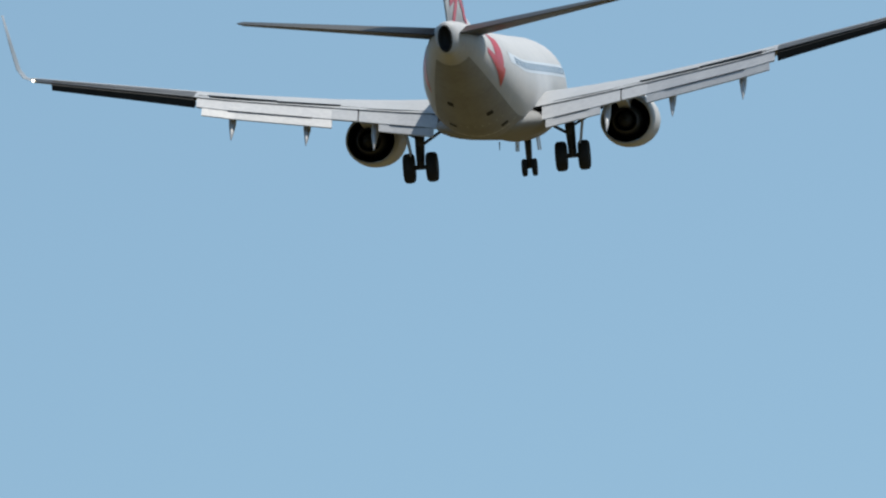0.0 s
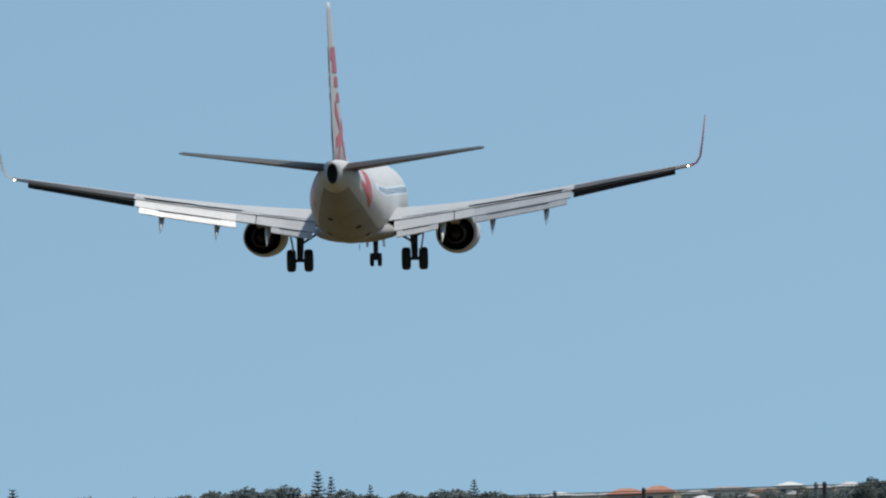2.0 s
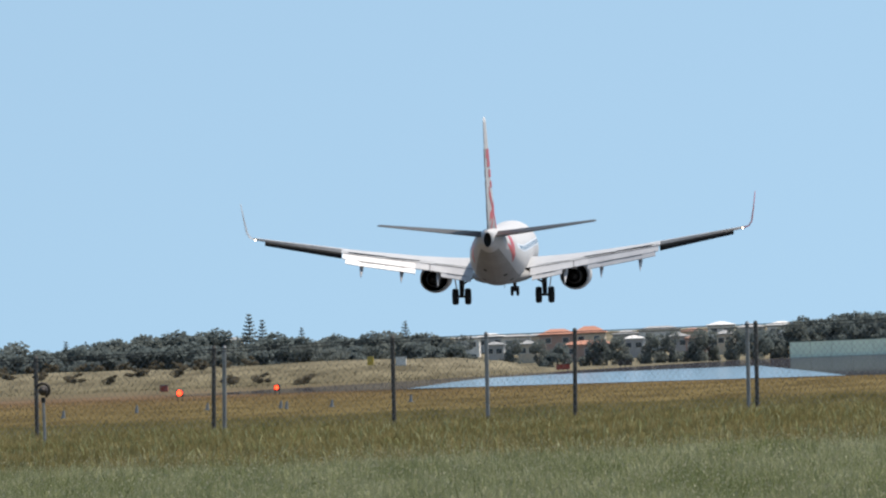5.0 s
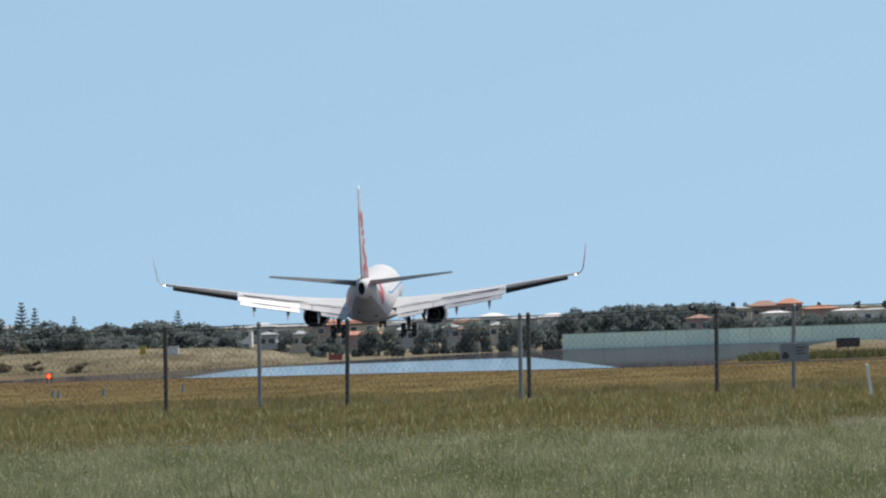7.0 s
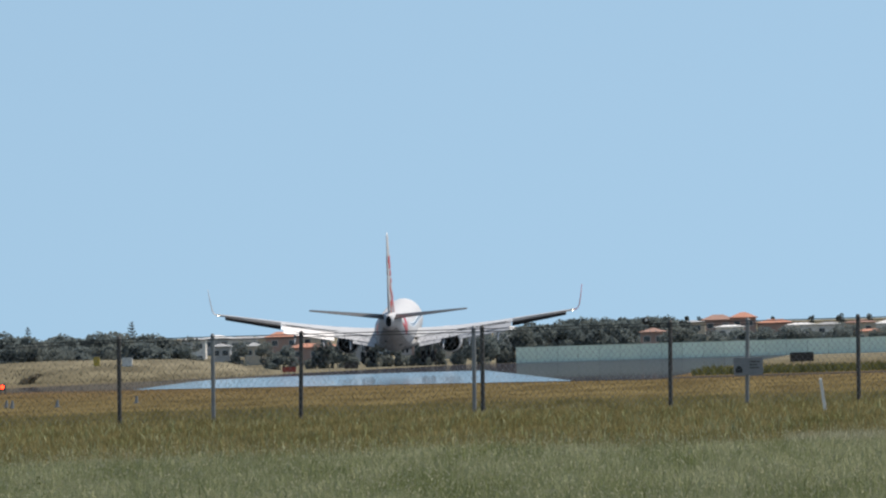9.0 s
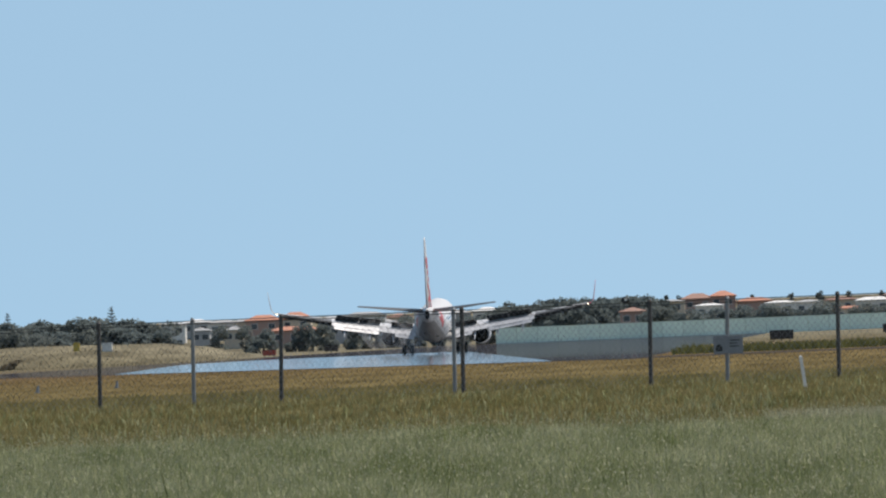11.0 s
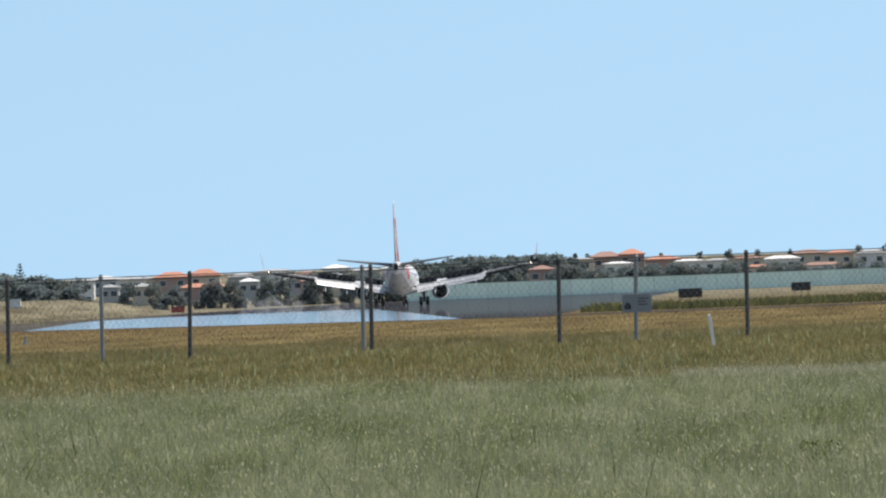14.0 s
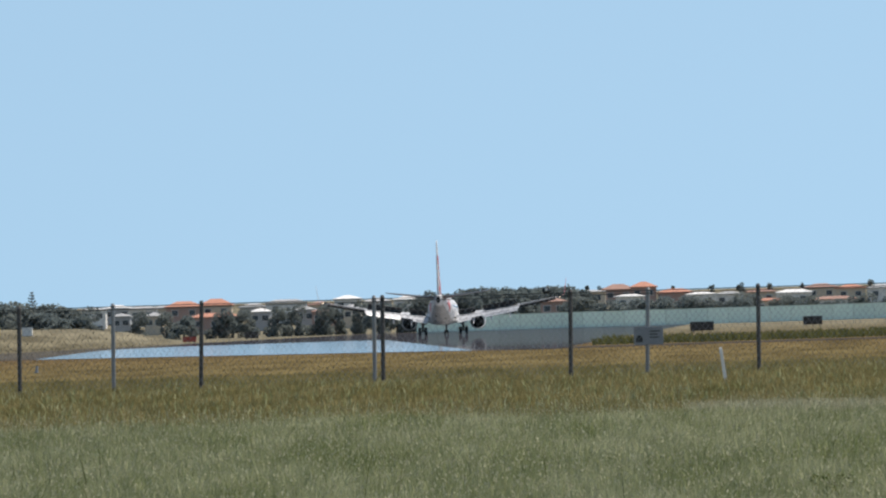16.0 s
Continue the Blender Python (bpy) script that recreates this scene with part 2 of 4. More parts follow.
RUNWAY_FAR = tarmac("asphalt", 0.9, 0.0)
PAINT = mat("runway_paint", (0.6, 0.6, 0.58), (0.45, 0.45, 0.43), 0.8, ior=0.0)


# ---------------------------------------------------------------- mesh helpers
def mesh_of(name, bm, material):
    bmesh.ops.recalc_face_normals(bm, faces=bm.faces)
    me = bpy.data.meshes.new(name)
    bm.to_mesh(me)
    bm.free()
    me.materials.append(material)
    return me


def part(name, bm, material, parent=None, label="", smooth=False):
    me = mesh_of(name, bm, material)
    if smooth:
        me.polygons.foreach_set("use_smooth", [True] * len(me.polygons))
    ob = new(name, me)
    if parent:
        ob.parent = parent
    return tagged(ob, label)


def loft(rings, caps=True, bm=None):
    bm = bm or bmesh.new()
    rows = [[bm.verts.new(p) for p in r] for r in rings]
    n = len(rows[0])
    for a, b in zip(rows, rows[1:]):
        for i in range(n):
            bm.faces.new((a[i], a[(i + 1) % n], b[(i + 1) % n], b[i]))
    if caps:
        bm.faces.new(rows[0])
        bm.faces.new(rows[-1])
    return bm


def box(x0, y0, z0, x1, y1, z1, bm=None, bevel=0.0):
    bm = bm or bmesh.new()
    m = pose((x0 + x1) / 2, (y0 + y1) / 2, (z0 + z1) / 2) @ Matrix.Diagonal((x1 - x0, y1 - y0, z1 - z0, 1))
    made = bmesh.ops.create_cube(bm, size=1, matrix=m)
    if bevel:
        edges = list({e for v in made["verts"] for e in v.link_edges})
        bmesh.ops.bevel(bm, geom=edges, offset=bevel, segments=2, affect="EDGES", profile=0.5)
    return bm


def tube(p, q, r0, r1=None, n=10, bm=None):
    p, q = Vector(p), Vector(q)
    r1 = r0 if r1 is None else r1
    m = (q - p).to_track_quat("Z", "Y").to_matrix()
    rings = []
    for c, r in ((p, r0), (q, r1)):
        rings.append([c + m @ Vector((r * math.cos(2 * math.pi * i / n), r * math.sin(2 * math.pi * i / n), 0)) for i in range(n)])
    return loft(rings, True, bm)


def lathe_y(profile, centre, n=28, squash=1.0, bm=None, caps=False):
    """Rings round an axis along y. profile: (y, radius)."""
    cx, cy, cz = centre
    rings = []
    for y, r in profile:
        ring = []
        for i in range(n):
            a = 2 * math.pi * i / n
            z = r * math.sin(a)
            ring.append((cx + r * math.cos(a), cy + y, cz + (z * squash if z < 0 else z)))
        rings.append(ring)
    return loft(rings, caps, bm)


def pydata(name, verts, faces, material, parent=None):
    me = bpy.data.meshes.new(name)
    me.from_pydata(verts, [], faces)
    me.materials.append(material)
    ob = new(name, me)
    if parent:
        ob.parent = parent
    return ob


UNIT = 1 / 17955.0      # the bearing's unit in the plan below: one camera pixel, in radians
HORIZON = 167.5


def plan(a, d):
    """Plan position at bearing a (camera pixels; the runway's direction is 789) and distance d, to fit the camera's
    view.
    """
    q = (a - 789) * UNIT
    return d * math.sin(q), d * math.cos(q)


def level(b, d):
    """The height seen b camera pixels below the zero line at distance d."""
    return 1.7 + (HORIZON - b) * UNIT * d


# ---------------------------------------------------------------- ground
RUN_X = -42.1


def smooth_step(a, b, v):
    q = min(1.0, max(0.0, (v - a) / (b - a)))
    return q * q * (3 - 2 * q)


def ground_z(x, y):
    z = 8.5 * smooth_step(2050, 2700, y)
    side = smooth_step(-78, -92, x) if x > -92 else 1.0
    ridge = smooth_step(1120, 1290, y) * (1 - smooth_step(1420, 1560, y))
    z += side * ridge * (2.1 + 0.9 * noise.noise((x * 0.05, y * 0.01, 0.3)) + 0.3 * noise.noise((x * 0.3, y * 0.05, 2)))
    return z


def build_ground():
    ys = [-400, -100, 0, 40] + [60 + 20 * i for i in range(28)] + [640 + 40 * i for i in range(10)] + [1060 + 20 * i for i in range(28)]
    ys += [1640 + 80 * i for i in range(16)] + [3000, 3400, 4000, 4900]
    xs = [-2600, -1500, -900, -500, -300] + [-220 + 4 * i for i in range(68)] + [70, 120, 250, 500, 900, 1500, 2600]
    verts = [(x, y, ground_z(x, y)) for y in ys for x in xs]
    n = len(xs)
    faces = [(j * n + i, j * n + i + 1, (j + 1) * n + i + 1, (j + 1) * n + i) for j in range(len(ys) - 1) for i in range(n - 1)]
    ob = pydata("ground", verts, faces, FIELD)
    tagged(ob, "dry grass field, green near and straw-brown far", "field", kind="structure")


build_ground()


def slab(name, corners, z, material, label):
    bm = bmesh.new()
    top = [bm.verts.new((x, y, z)) for x, y in corners]
    low = [bm.verts.new((x, y, -0.3)) for x, y in corners]
    bm.faces.new(top)
    bm.faces.new(low)
    for i in range(len(top)):
        j = (i + 1) % len(top)
        bm.faces.new((top[i], top[j], low[j], low[i]))
    return tagged(part(name, bm, material), label, "runway", kind="structure")


slab("runway", [(-73, 770), (-11, 580), (-11, 1930), (-73, 1930)], 0.03, RUNWAY_FAR, "dark grey asphalt runway")
# glossy patch, its outline fitted to where the mirage shows from the camera
slab("runway_mirage", [(-49.6, 703), (-16.2, 598), (-18, 640), (-24, 773), (-40, 1120), (-50, 1120), (-61, 1090), (-64, 1020), (-61, 940)], 0.034, RUNWAY_NEAR, "runway surface shining like water in the heat")
slab("taxiway", [(-10.99, 596), (160, 590), (160, 614), (-10.99, 620)], 0.02, TAXIWAY, "narrow grey asphalt taxiway through the grass")


# ---------------------------------------------------------------- airliner
plane = new("airliner")
tagged(plane, "white twin-engine airliner with red tail pattern, wheels down", "airliner")

FUSE = [  # y, centre z, half width, half height
    (19.6, 2.95, 0.03, 0.03), (19.3, 2.96, 0.5, 0.48), (18.6, 3.0, 0.95, 0.92), (17.4, 3.15, 1.36, 1.35), (15.8, 3.3, 1.68, 1.78),
    (13.5, 3.36, 1.85, 1.98), (11.0, 3.37, 1.88, 2.02), (6, 3.40, 1.88, 1.97), (0, 3.40, 1.88, 1.97), (-4.5, 3.40, 1.88, 1.97),
    (-6.5, 3.44, 1.86, 1.95), (-8.5, 3.62, 1.76, 1.80), (-10.5, 3.9, 1.58, 1.58), (-12.5, 4.22, 1.33, 1.31), (-14.5, 4.57, 1.02, 1.03),
    (-16.2, 4.85, 0.72, 0.76), (-17.5, 4.98, 0.46, 0.60), (-18.3, 4.97, 0.28, 0.54)]


def fuse_at(y):
    rows = FUSE
    for a, b in zip(rows, rows[1:]):
        if b[0] <= y <= a[0]:
            q = (a[0] - y) / (a[0] - b[0])
            return [a[i] + (b[i] - a[i]) * q for i in range(1, 4)]
    return list(rows[-1][1:])


def skin(y, deg, off=0.012):
    """A point on the fuselage's skin, deg from the right side upwards."""
    cz, w, h = fuse_at(y)
    a = radians(deg)
    return Vector(((w + off) * math.cos(a), y, cz + (h + off) * math.sin(a)))


fuselage = part("fuselage", loft([[Vector((w * math.cos(2 * math.pi * i / 40), y, cz + h * math.sin(2 * math.pi * i / 40))) for i in range(40)]
                                  for y, cz, w, h in FUSE]), WHITE, plane, "glossy white fuselage", True)
def oval(y, w, h, n=20):
    return [Vector((w * math.cos(2 * math.pi * i / n), y, 4.95 + h * math.sin(2 * math.pi * i / n))) for i in range(n)]


part("tail_exhaust", loft([oval(-18.25, 0.26, 0.50), oval(-18.6, 0.25, 0.48), oval(-18.62, 0.20, 0.43), oval(-18.4, 0.18, 0.40)]), DARK, fuselage, "black oval exhaust opening of the tail cone", True)


def patch(name, y0, y1, lo, hi, material, parent=fuselage, label="", ny=12, na=8, off=0.012):
    """A thin skin patch; lo and hi give the angles as functions of y."""
    bm = bmesh.new()
    rows = []
    for i in range(ny + 1):
        y = y0 + (y1 - y0) * i / ny
        a, b = lo(y), hi(y)
        rows.append([bm.verts.new(skin(y, a + (b - a) * j / na, off)) for j in range(na + 1)])
    for r, s in zip(rows, rows[1:]):
        for j in range(na):
            bm.faces.new((r[j], r[j + 1], s[j + 1], s[j]))
    return part(name, bm, material, parent, label, True)


# red bands sweeping down the rear fuselage, both sides
for s in (0, 1):
    f = (lambda v: v) if s == 0 else (lambda v: 180 - v)
    patch("red_band", -11.5, -12.8, lambda y: f(-14 + (-11.5 - y) * 8), lambda y: f(36 + (-11.5 - y) * 5), RED, label="curved red band on the rear fuselage")
    patch("red_stripe", -11.2, -13.9, lambda y: f(-34 + (-11.2 - y) * 12), lambda y: f(-8 + (-11.2 - y) * 6), RED)
    # grey skin patches stand in for the shade under the fuselage
    patch("belly_shade", -3.0, 12.5, lambda y: f(-90), lambda y: f(-52), BELLY_SHADED, ny=20, label="belly skin with its shade painted in grey")
    patch("rear_belly_shade", -3.02, -16.0, lambda y: f(-90), lambda y: f(-40), BELLY_SHADED, ny=20)
    for i in range(44):
        y = 13.0 - i * 0.5
        a, b = (12, 20) if s == 0 else (160, 168)
        bm = bmesh.new()
        bm.faces.new([bm.verts.new(v) for v in (skin(y, a, 0.014), skin(y, b, 0.014), skin(y - 0.3, b, 0.014), skin(y - 0.3, a, 0.014))])
        part("cabin_window", bm, GLASSY, fuselage)
    patch("window_band", -10, 14, lambda y: f(9), lambda y: f(23), mat("pale_grey_lettering", (0.60, 0.65, 0.70), (0.54, 0.59, 0.64), 0.4), ny=20, off=0.008,
          label="pale grey band along the windows")
for y, d in ((-7.0, -62), (-9.6, -70), (-11.2, -118), (-8.0, -122)):
    patch("belly_port", y, y - 0.45, lambda v: d, lambda v: d + 9, DARK, ny=2, na=2, off=0.02)

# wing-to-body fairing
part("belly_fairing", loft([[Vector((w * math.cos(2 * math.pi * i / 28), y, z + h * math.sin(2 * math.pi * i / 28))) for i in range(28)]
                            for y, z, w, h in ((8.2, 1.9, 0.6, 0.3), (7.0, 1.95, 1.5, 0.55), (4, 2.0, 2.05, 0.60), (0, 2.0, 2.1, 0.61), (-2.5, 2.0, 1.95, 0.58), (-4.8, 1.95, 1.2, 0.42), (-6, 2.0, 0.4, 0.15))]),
     BELLY_SHADED, plane, "belly fairing with its shade painted in grey", True)


def foil(x, y_le, chord, z, thick, n=9, camber=0.02):
    """A closed aerofoil ring at span x, upper side first."""
    up, lo = [], []
    for i in range(n + 1):
        q = 0.5 - 0.5 * math.cos(math.pi * i / n)
        t = 5 * thick * chord * (0.2969 * math.sqrt(q) - 0.126 * q - 0.3516 * q * q + 0.2843 * q ** 3 - 0.1015 * q ** 4)
        c = camber * chord * math.sin(math.pi * q)
        up.append(Vector((x, y_le - q * chord, z + c + t)))
        lo.append(Vector((x, y_le - q * chord, z + c - t)))
    return up + lo[-2:0:-1]


WING = [(1.4, 6.3, 7.7, 2.42, 0.13), (3.6, 4.95, 6.05, 2.70, 0.12), (5.8, 3.6, 4.6, 3.02, 0.115), (9.5, 1.65, 3.6, 3.58, 0.11), (13.3, -0.45, 2.55, 4.28, 0.105), (16.75, -2.35, 1.65, 4.9, 0.10)]


def wing_at(x):
    for a, b in zip(WING, WING[1:]):
        if a[0] <= x <= b[0]:
            q = (x - a[0]) / (b[0] - a[0])
            return [a[i] + (b[i] - a[i]) * q for i in range(1, 5)]
    return list(WING[-1][1:])


def te(x):
    y, c, z, t = wing_at(x)
    return Vector((x, y - c, z))


def mirrored(bm, s):
    if s < 0:
        bmesh.ops.scale(bm, vec=(-1, 1, 1), verts=bm.verts)
    return bm


SPOILERS = []


def build_wing(s):
    wing = part("wing", mirrored(loft([foil(*w) for w in WING]), s), UNDER, plane, "long swept wing, grey with shade painted in beneath", True)
    # pale upper skin, laid over the structure; outer rear left in the shade-dark grey
    bm = bmesh.new()
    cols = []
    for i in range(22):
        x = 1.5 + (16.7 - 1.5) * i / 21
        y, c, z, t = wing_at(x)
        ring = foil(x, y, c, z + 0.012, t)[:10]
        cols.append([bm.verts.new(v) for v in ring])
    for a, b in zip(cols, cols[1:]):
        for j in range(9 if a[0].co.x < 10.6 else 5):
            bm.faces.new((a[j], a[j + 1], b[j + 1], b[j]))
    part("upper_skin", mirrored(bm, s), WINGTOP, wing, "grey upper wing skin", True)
    # flaps: main and aft element, drooped behind the trailing edge
    for x0, x1, drop, run, aft in ((1.95, 4.9, 0.58, 0.75, (2.1, 4.15)), (4.95, 10.8, 0.48, 0.60, (5.9, 10.6))):
        rings = []
        for i in range(7):
            x = x0 + (x1 - x0) * i / 6
            p = te(x) + Vector((0, 0.45, 0.06))
            k = 1 - 0.16 * i / 6
            rings.append([p + Vector((0, -0.03, 0.02)), p + Vector((0, -0.40, -0.06)), p + Vector((0, -run * k - 0.45, -drop * k)),
                          p + Vector((0, -run * k - 0.42, -drop * k - 0.05)), p + Vector((0, -run * 0.4 - 0.1, -drop * 0.55)), p + Vector((0, 0.1, -0.2))])
        flap = part("flap", mirrored(loft(rings), s), FLAP, plane, "lowered white trailing-edge flap")
        rings = []
        a0, a1 = aft
        for i in range(5):
            x = a0 + (a1 - a0) * i / 4
            m = 1 - 0.16 * (x - x0) / (x1 - x0)
            p = te(x) + Vector((0, -run * m + 0.03, 0.045 - drop * m))
            k = 1 - 0.1 * i / 4
            rings.append([p + Vector((0, 0.02, 0.03)), p + Vector((0, -0.36 * k, -0.31 * k)), p + Vector((0, -0.34 * k, -0.35 * k)), p + Vector((0, 0.08, -0.10))])
        part("aft_flap", mirrored(loft(rings), s), FLAP, flap)
        # solid black strip in place of the shade in the gap
        gap = bmesh.new()
        pts = [te(x0 + (x1 - x0) * i / 6) for i in range(7)]
        rr = [[p + Vector((0, 0.47, 0.106)), p + Vector((0, 0.39, 0.100)), p + Vector((0, 0.39, 0.066)), p + Vector((0, 0.47, 0.066))] for p in pts]
        part("flap_gap", mirrored(loft(rr, True, gap), s), DARK, flap, "black strip painted in for the shaded gap ahead of the flap")
        line = []
        for x in (a0 + 0.15 * (a1 - a0), a0 + 0.8 * (a1 - a0)):
            m = 1 - 0.16 * (x - x0) / (x1 - x0)
            p = te(x) + Vector((0, -run * m - 0.01, 0.055 - drop * m))
            line.append([p + Vector((0, 0.04, 0.008)), p + Vector((0, -0.02, 0.008)), p + Vector((0, -0.02, -0.010)), p + Vector((0, 0.04, -0.010))])
        part("joint_line", mirrored(loft(line), s), DARK, flap)
    # drooped aileron, black to stand in for its shade
    rings = []
    for i in range(5):
        x = 10.9 + 5.1 * i / 4
        p = te(x)
        k = 1 - 0.3 * i / 4
        rings.append([p + Vector((0, 0.5 * k, 0.09)), p + Vector((0, -0.1, -0.10 * k)), p + Vector((0, -0.08, -0.40 * k)), p + Vector((0, 0.5 * k, -0.26 * k))])
    part("aileron", mirrored(loft(rings), s), DARK, plane, "aileron on the outer trailing edge, its shade painted black")
    # flap track fairings
    for x in (4.35, 6.85, 9.55):
        p = te(x)
        prof = [(2.0, 0.02), (1.4, 0.17), (0.5, 0.22), (-0.3, 0.20), (-0.9, 0.11), (-1.35, 0.02)]
        rings = []
        for y, r in prof:
            droop = -0.32 - (0.62 * (0.5 - y) if y < 0.5 else 0)
            rings.append([Vector((p.x + 0.7 * r * math.cos(2 * math.pi * i / 12), p.y + y, p.z + droop + r * 1.25 * math.sin(2 * math.pi * i / 12))) for i in range(12)])
        part("flap_track_fairing", mirrored(loft(rings), s), FLAP, plane, smooth=True)
    # winglet
    tip = WING[-1]
    secs = []
    for q, dx, dz, dy, ch in ((0, 0, 0, 0, 1.65), (0.2, 0.28, 0.12, -0.2, 1.5), (0.4, 0.5, 0.46, -0.5, 1.25), (0.7, 0.66, 1.4, -1.15, 0.9), (1, 0.80, 2.5, -1.95, 0.5)):
        lean = min(1.0, q * 2.2)
        ring = []
        for v in foil(0, 0, ch, 0, 0.09, 6):
            off = v.z
            ring.append(Vector((tip[0] + dx - off * lean, tip[1] + dy + v.y, tip[3] + dz + off * (1 - lean))))
        secs.append(ring)
    part("winglet", mirrored(loft(secs), s), RED if s > 0 else PALE, plane, "upswept red winglet" if s > 0 else "upswept winglet greyed to its shaded tone", True)
    p = te(16.65)
    part("tip_light", mirrored(lathe_y([(0.1, 0.02), (0.05, 0.05), (-0.05, 0.05), (-0.1, 0.02)], (p.x, p.y - 0.05, p.z + 0.02), 10, caps=True), s), LAMP_WHITE, plane, "glowing wing-tip light")
    # spoilers on the upper wing, hinged at their front edge
    for x0, x1 in ((2.3, 4.6), (5.9, 8.15), (8.2, 10.6)):
        a, b = te(x0) + Vector((0, 1.30, 0.17)), te(x1) + Vector((0, 1.15, 0.145))
        if s < 0:
            a, b = Vector((-b.x, b.y, b.z)), Vector((-a.x, a.y, a.z))
        along = (b - a).normalized()
        fore = Vector((0, 0, 1)).cross(along).normalized()
        base = Matrix((along, fore, along.cross(fore))).transposed().to_4x4()
        base.translation = a
        n = (b - a).length
        ob = part("spoiler", box(0, -0.95, 0.0, n, 0, 0.02), WINGTOP, plane, "hinged spoiler panel, pale above, shade painted black beneath")
        part("spoiler_underside", box(0, -0.96, -0.02, n, 0, -0.001), SPOIL, ob, "spoiler underside with its shade painted black")
        SPOILERS.append((ob, base, x0, s))


for side in (1, -1):
    build_wing(side)

# tailplane and fin
for s in (1, -1):
    part("tailplane", mirrored(loft([foil(0.45, -13.3, 4.3, 5.12, 0.10), foil(7.15, -17.8, 1.7, 6.02, 0.09), foil(7.3, -18.1, 1.35, 6.04, 0.05)]), s), TAILGREY, plane, "slim grey tailplane darkened with its underside shade", True)
fin_secs = []
for z, y, c, t in ((5.0, -9.6, 7.3, 0.085), (6.2, -11.6, 5.9, 0.085), (9.0, -14.6, 4.15, 0.085), (12.8, -17.75, 2.3, 0.08), (13.15, -18.3, 1.6, 0.05)):
    fin_secs.append([Vector((v.z, v.y, z)) for v in foil(0, y, c, 0, t, camber=0.0)])
fin = part("tail_fin", loft(fin_secs), WHITE, plane, "tall white tail fin with red crosses", True)
part("dorsal_fillet", loft([[Vector((0.05, -4.9, 5.3)), Vector((-0.05, -4.9, 5.3)), Vector((0, -4.9, 5.36))],
                            [Vector((0.3, -10.2, 5.2)), Vector((-0.3, -10.2, 5.2)), Vector((0, -10.2, 6.0))]]), WHITE, fin)


def fin_half(y, z):
    secs = [(5.0, -9.6, 7.3, 0.085), (6.2, -11.6, 5.9, 0.085), (9.0, -14.6, 4.15, 0.085), (12.8, -17.75, 2.3, 0.08)]
    for a, b in zip(secs, secs[1:]):
        if a[0] <= z <= b[0]:
            q = (z - a[0]) / (b[0] - a[0])
            le, c = a[1] + (b[1] - a[1]) * q, a[2] + (b[2] - a[2]) * q
            u = min(0.999, max(0.001, (le - y) / c))
            return 5 * 0.085 * c * (0.2969 * math.sqrt(u) - 0.126 * u - 0.3516 * u * u + 0.2843 * u ** 3 - 0.1015 * u ** 4)
    return 0.1


def fin_shape(name, outline, n=6):
    """A red shape on both faces of the fin: a strip between two (y, z) pairs at each end."""
    (a, b), (c, d) = outline
    for s in (1, -1):
        bm = bmesh.new()
        rows = []
        for i in range(n + 1):
            q = i / n
            row = []
            for k in range(4):
                w = k / 3
                y = (a[0] * (1 - q) + c[0] * q) * (1 - w) + (b[0] * (1 - q) + d[0] * q) * w
                z = (a[1] * (1 - q) + c[1] * q) * (1 - w) + (b[1] * (1 - q) + d[1] * q) * w
                row.append(bm.verts.new((s * (fin_half(y, z) + 0.02), y, z)))
            rows.append(row)
        for r, t in zip(rows, rows[1:]):
            for k in range(3):
                bm.faces.new((r[k], r[k + 1], t[k + 1], t[k]))
        part(name, bm, RED, fin)


# squares up the fin, a long diagonal cross below
for z, w in ((10.7, 0.62), (10.1, 0.62), (9.35, 0.5), (8.6, 0.45)):
    y = -15.2 - (z - 9.0) * 1.02 - 1.0
    fin_shape("red_square", (((y + 1.3, z - w / 2), (y + 1.3, z + w / 2)), ((y - 0.9, z - w / 2), (y - 0.9, z + w / 2))))
fin_shape("red_cross_bar", (((-11.9, 5.5), (-12.6, 5.5)), ((-17.2, 8.5), (-17.2, 7.9))), 10)
fin_shape("red_cross_bar", (((-12.6, 7.0), (-13.0, 7.4)), ((-16.6, 6.1), (-16.6, 6.7))), 10)
fin_shape("red_cross_bar", (((-13.6, 7.3), (-14.0, 7.9)), ((-15.8, 5.4), (-16.3, 5.4))), 10)
fin_shape("red_fleck", (((-12.0, 6.2), (-12.2, 6.5)), ((-13.2, 5.6), (-13.5, 5.9))))


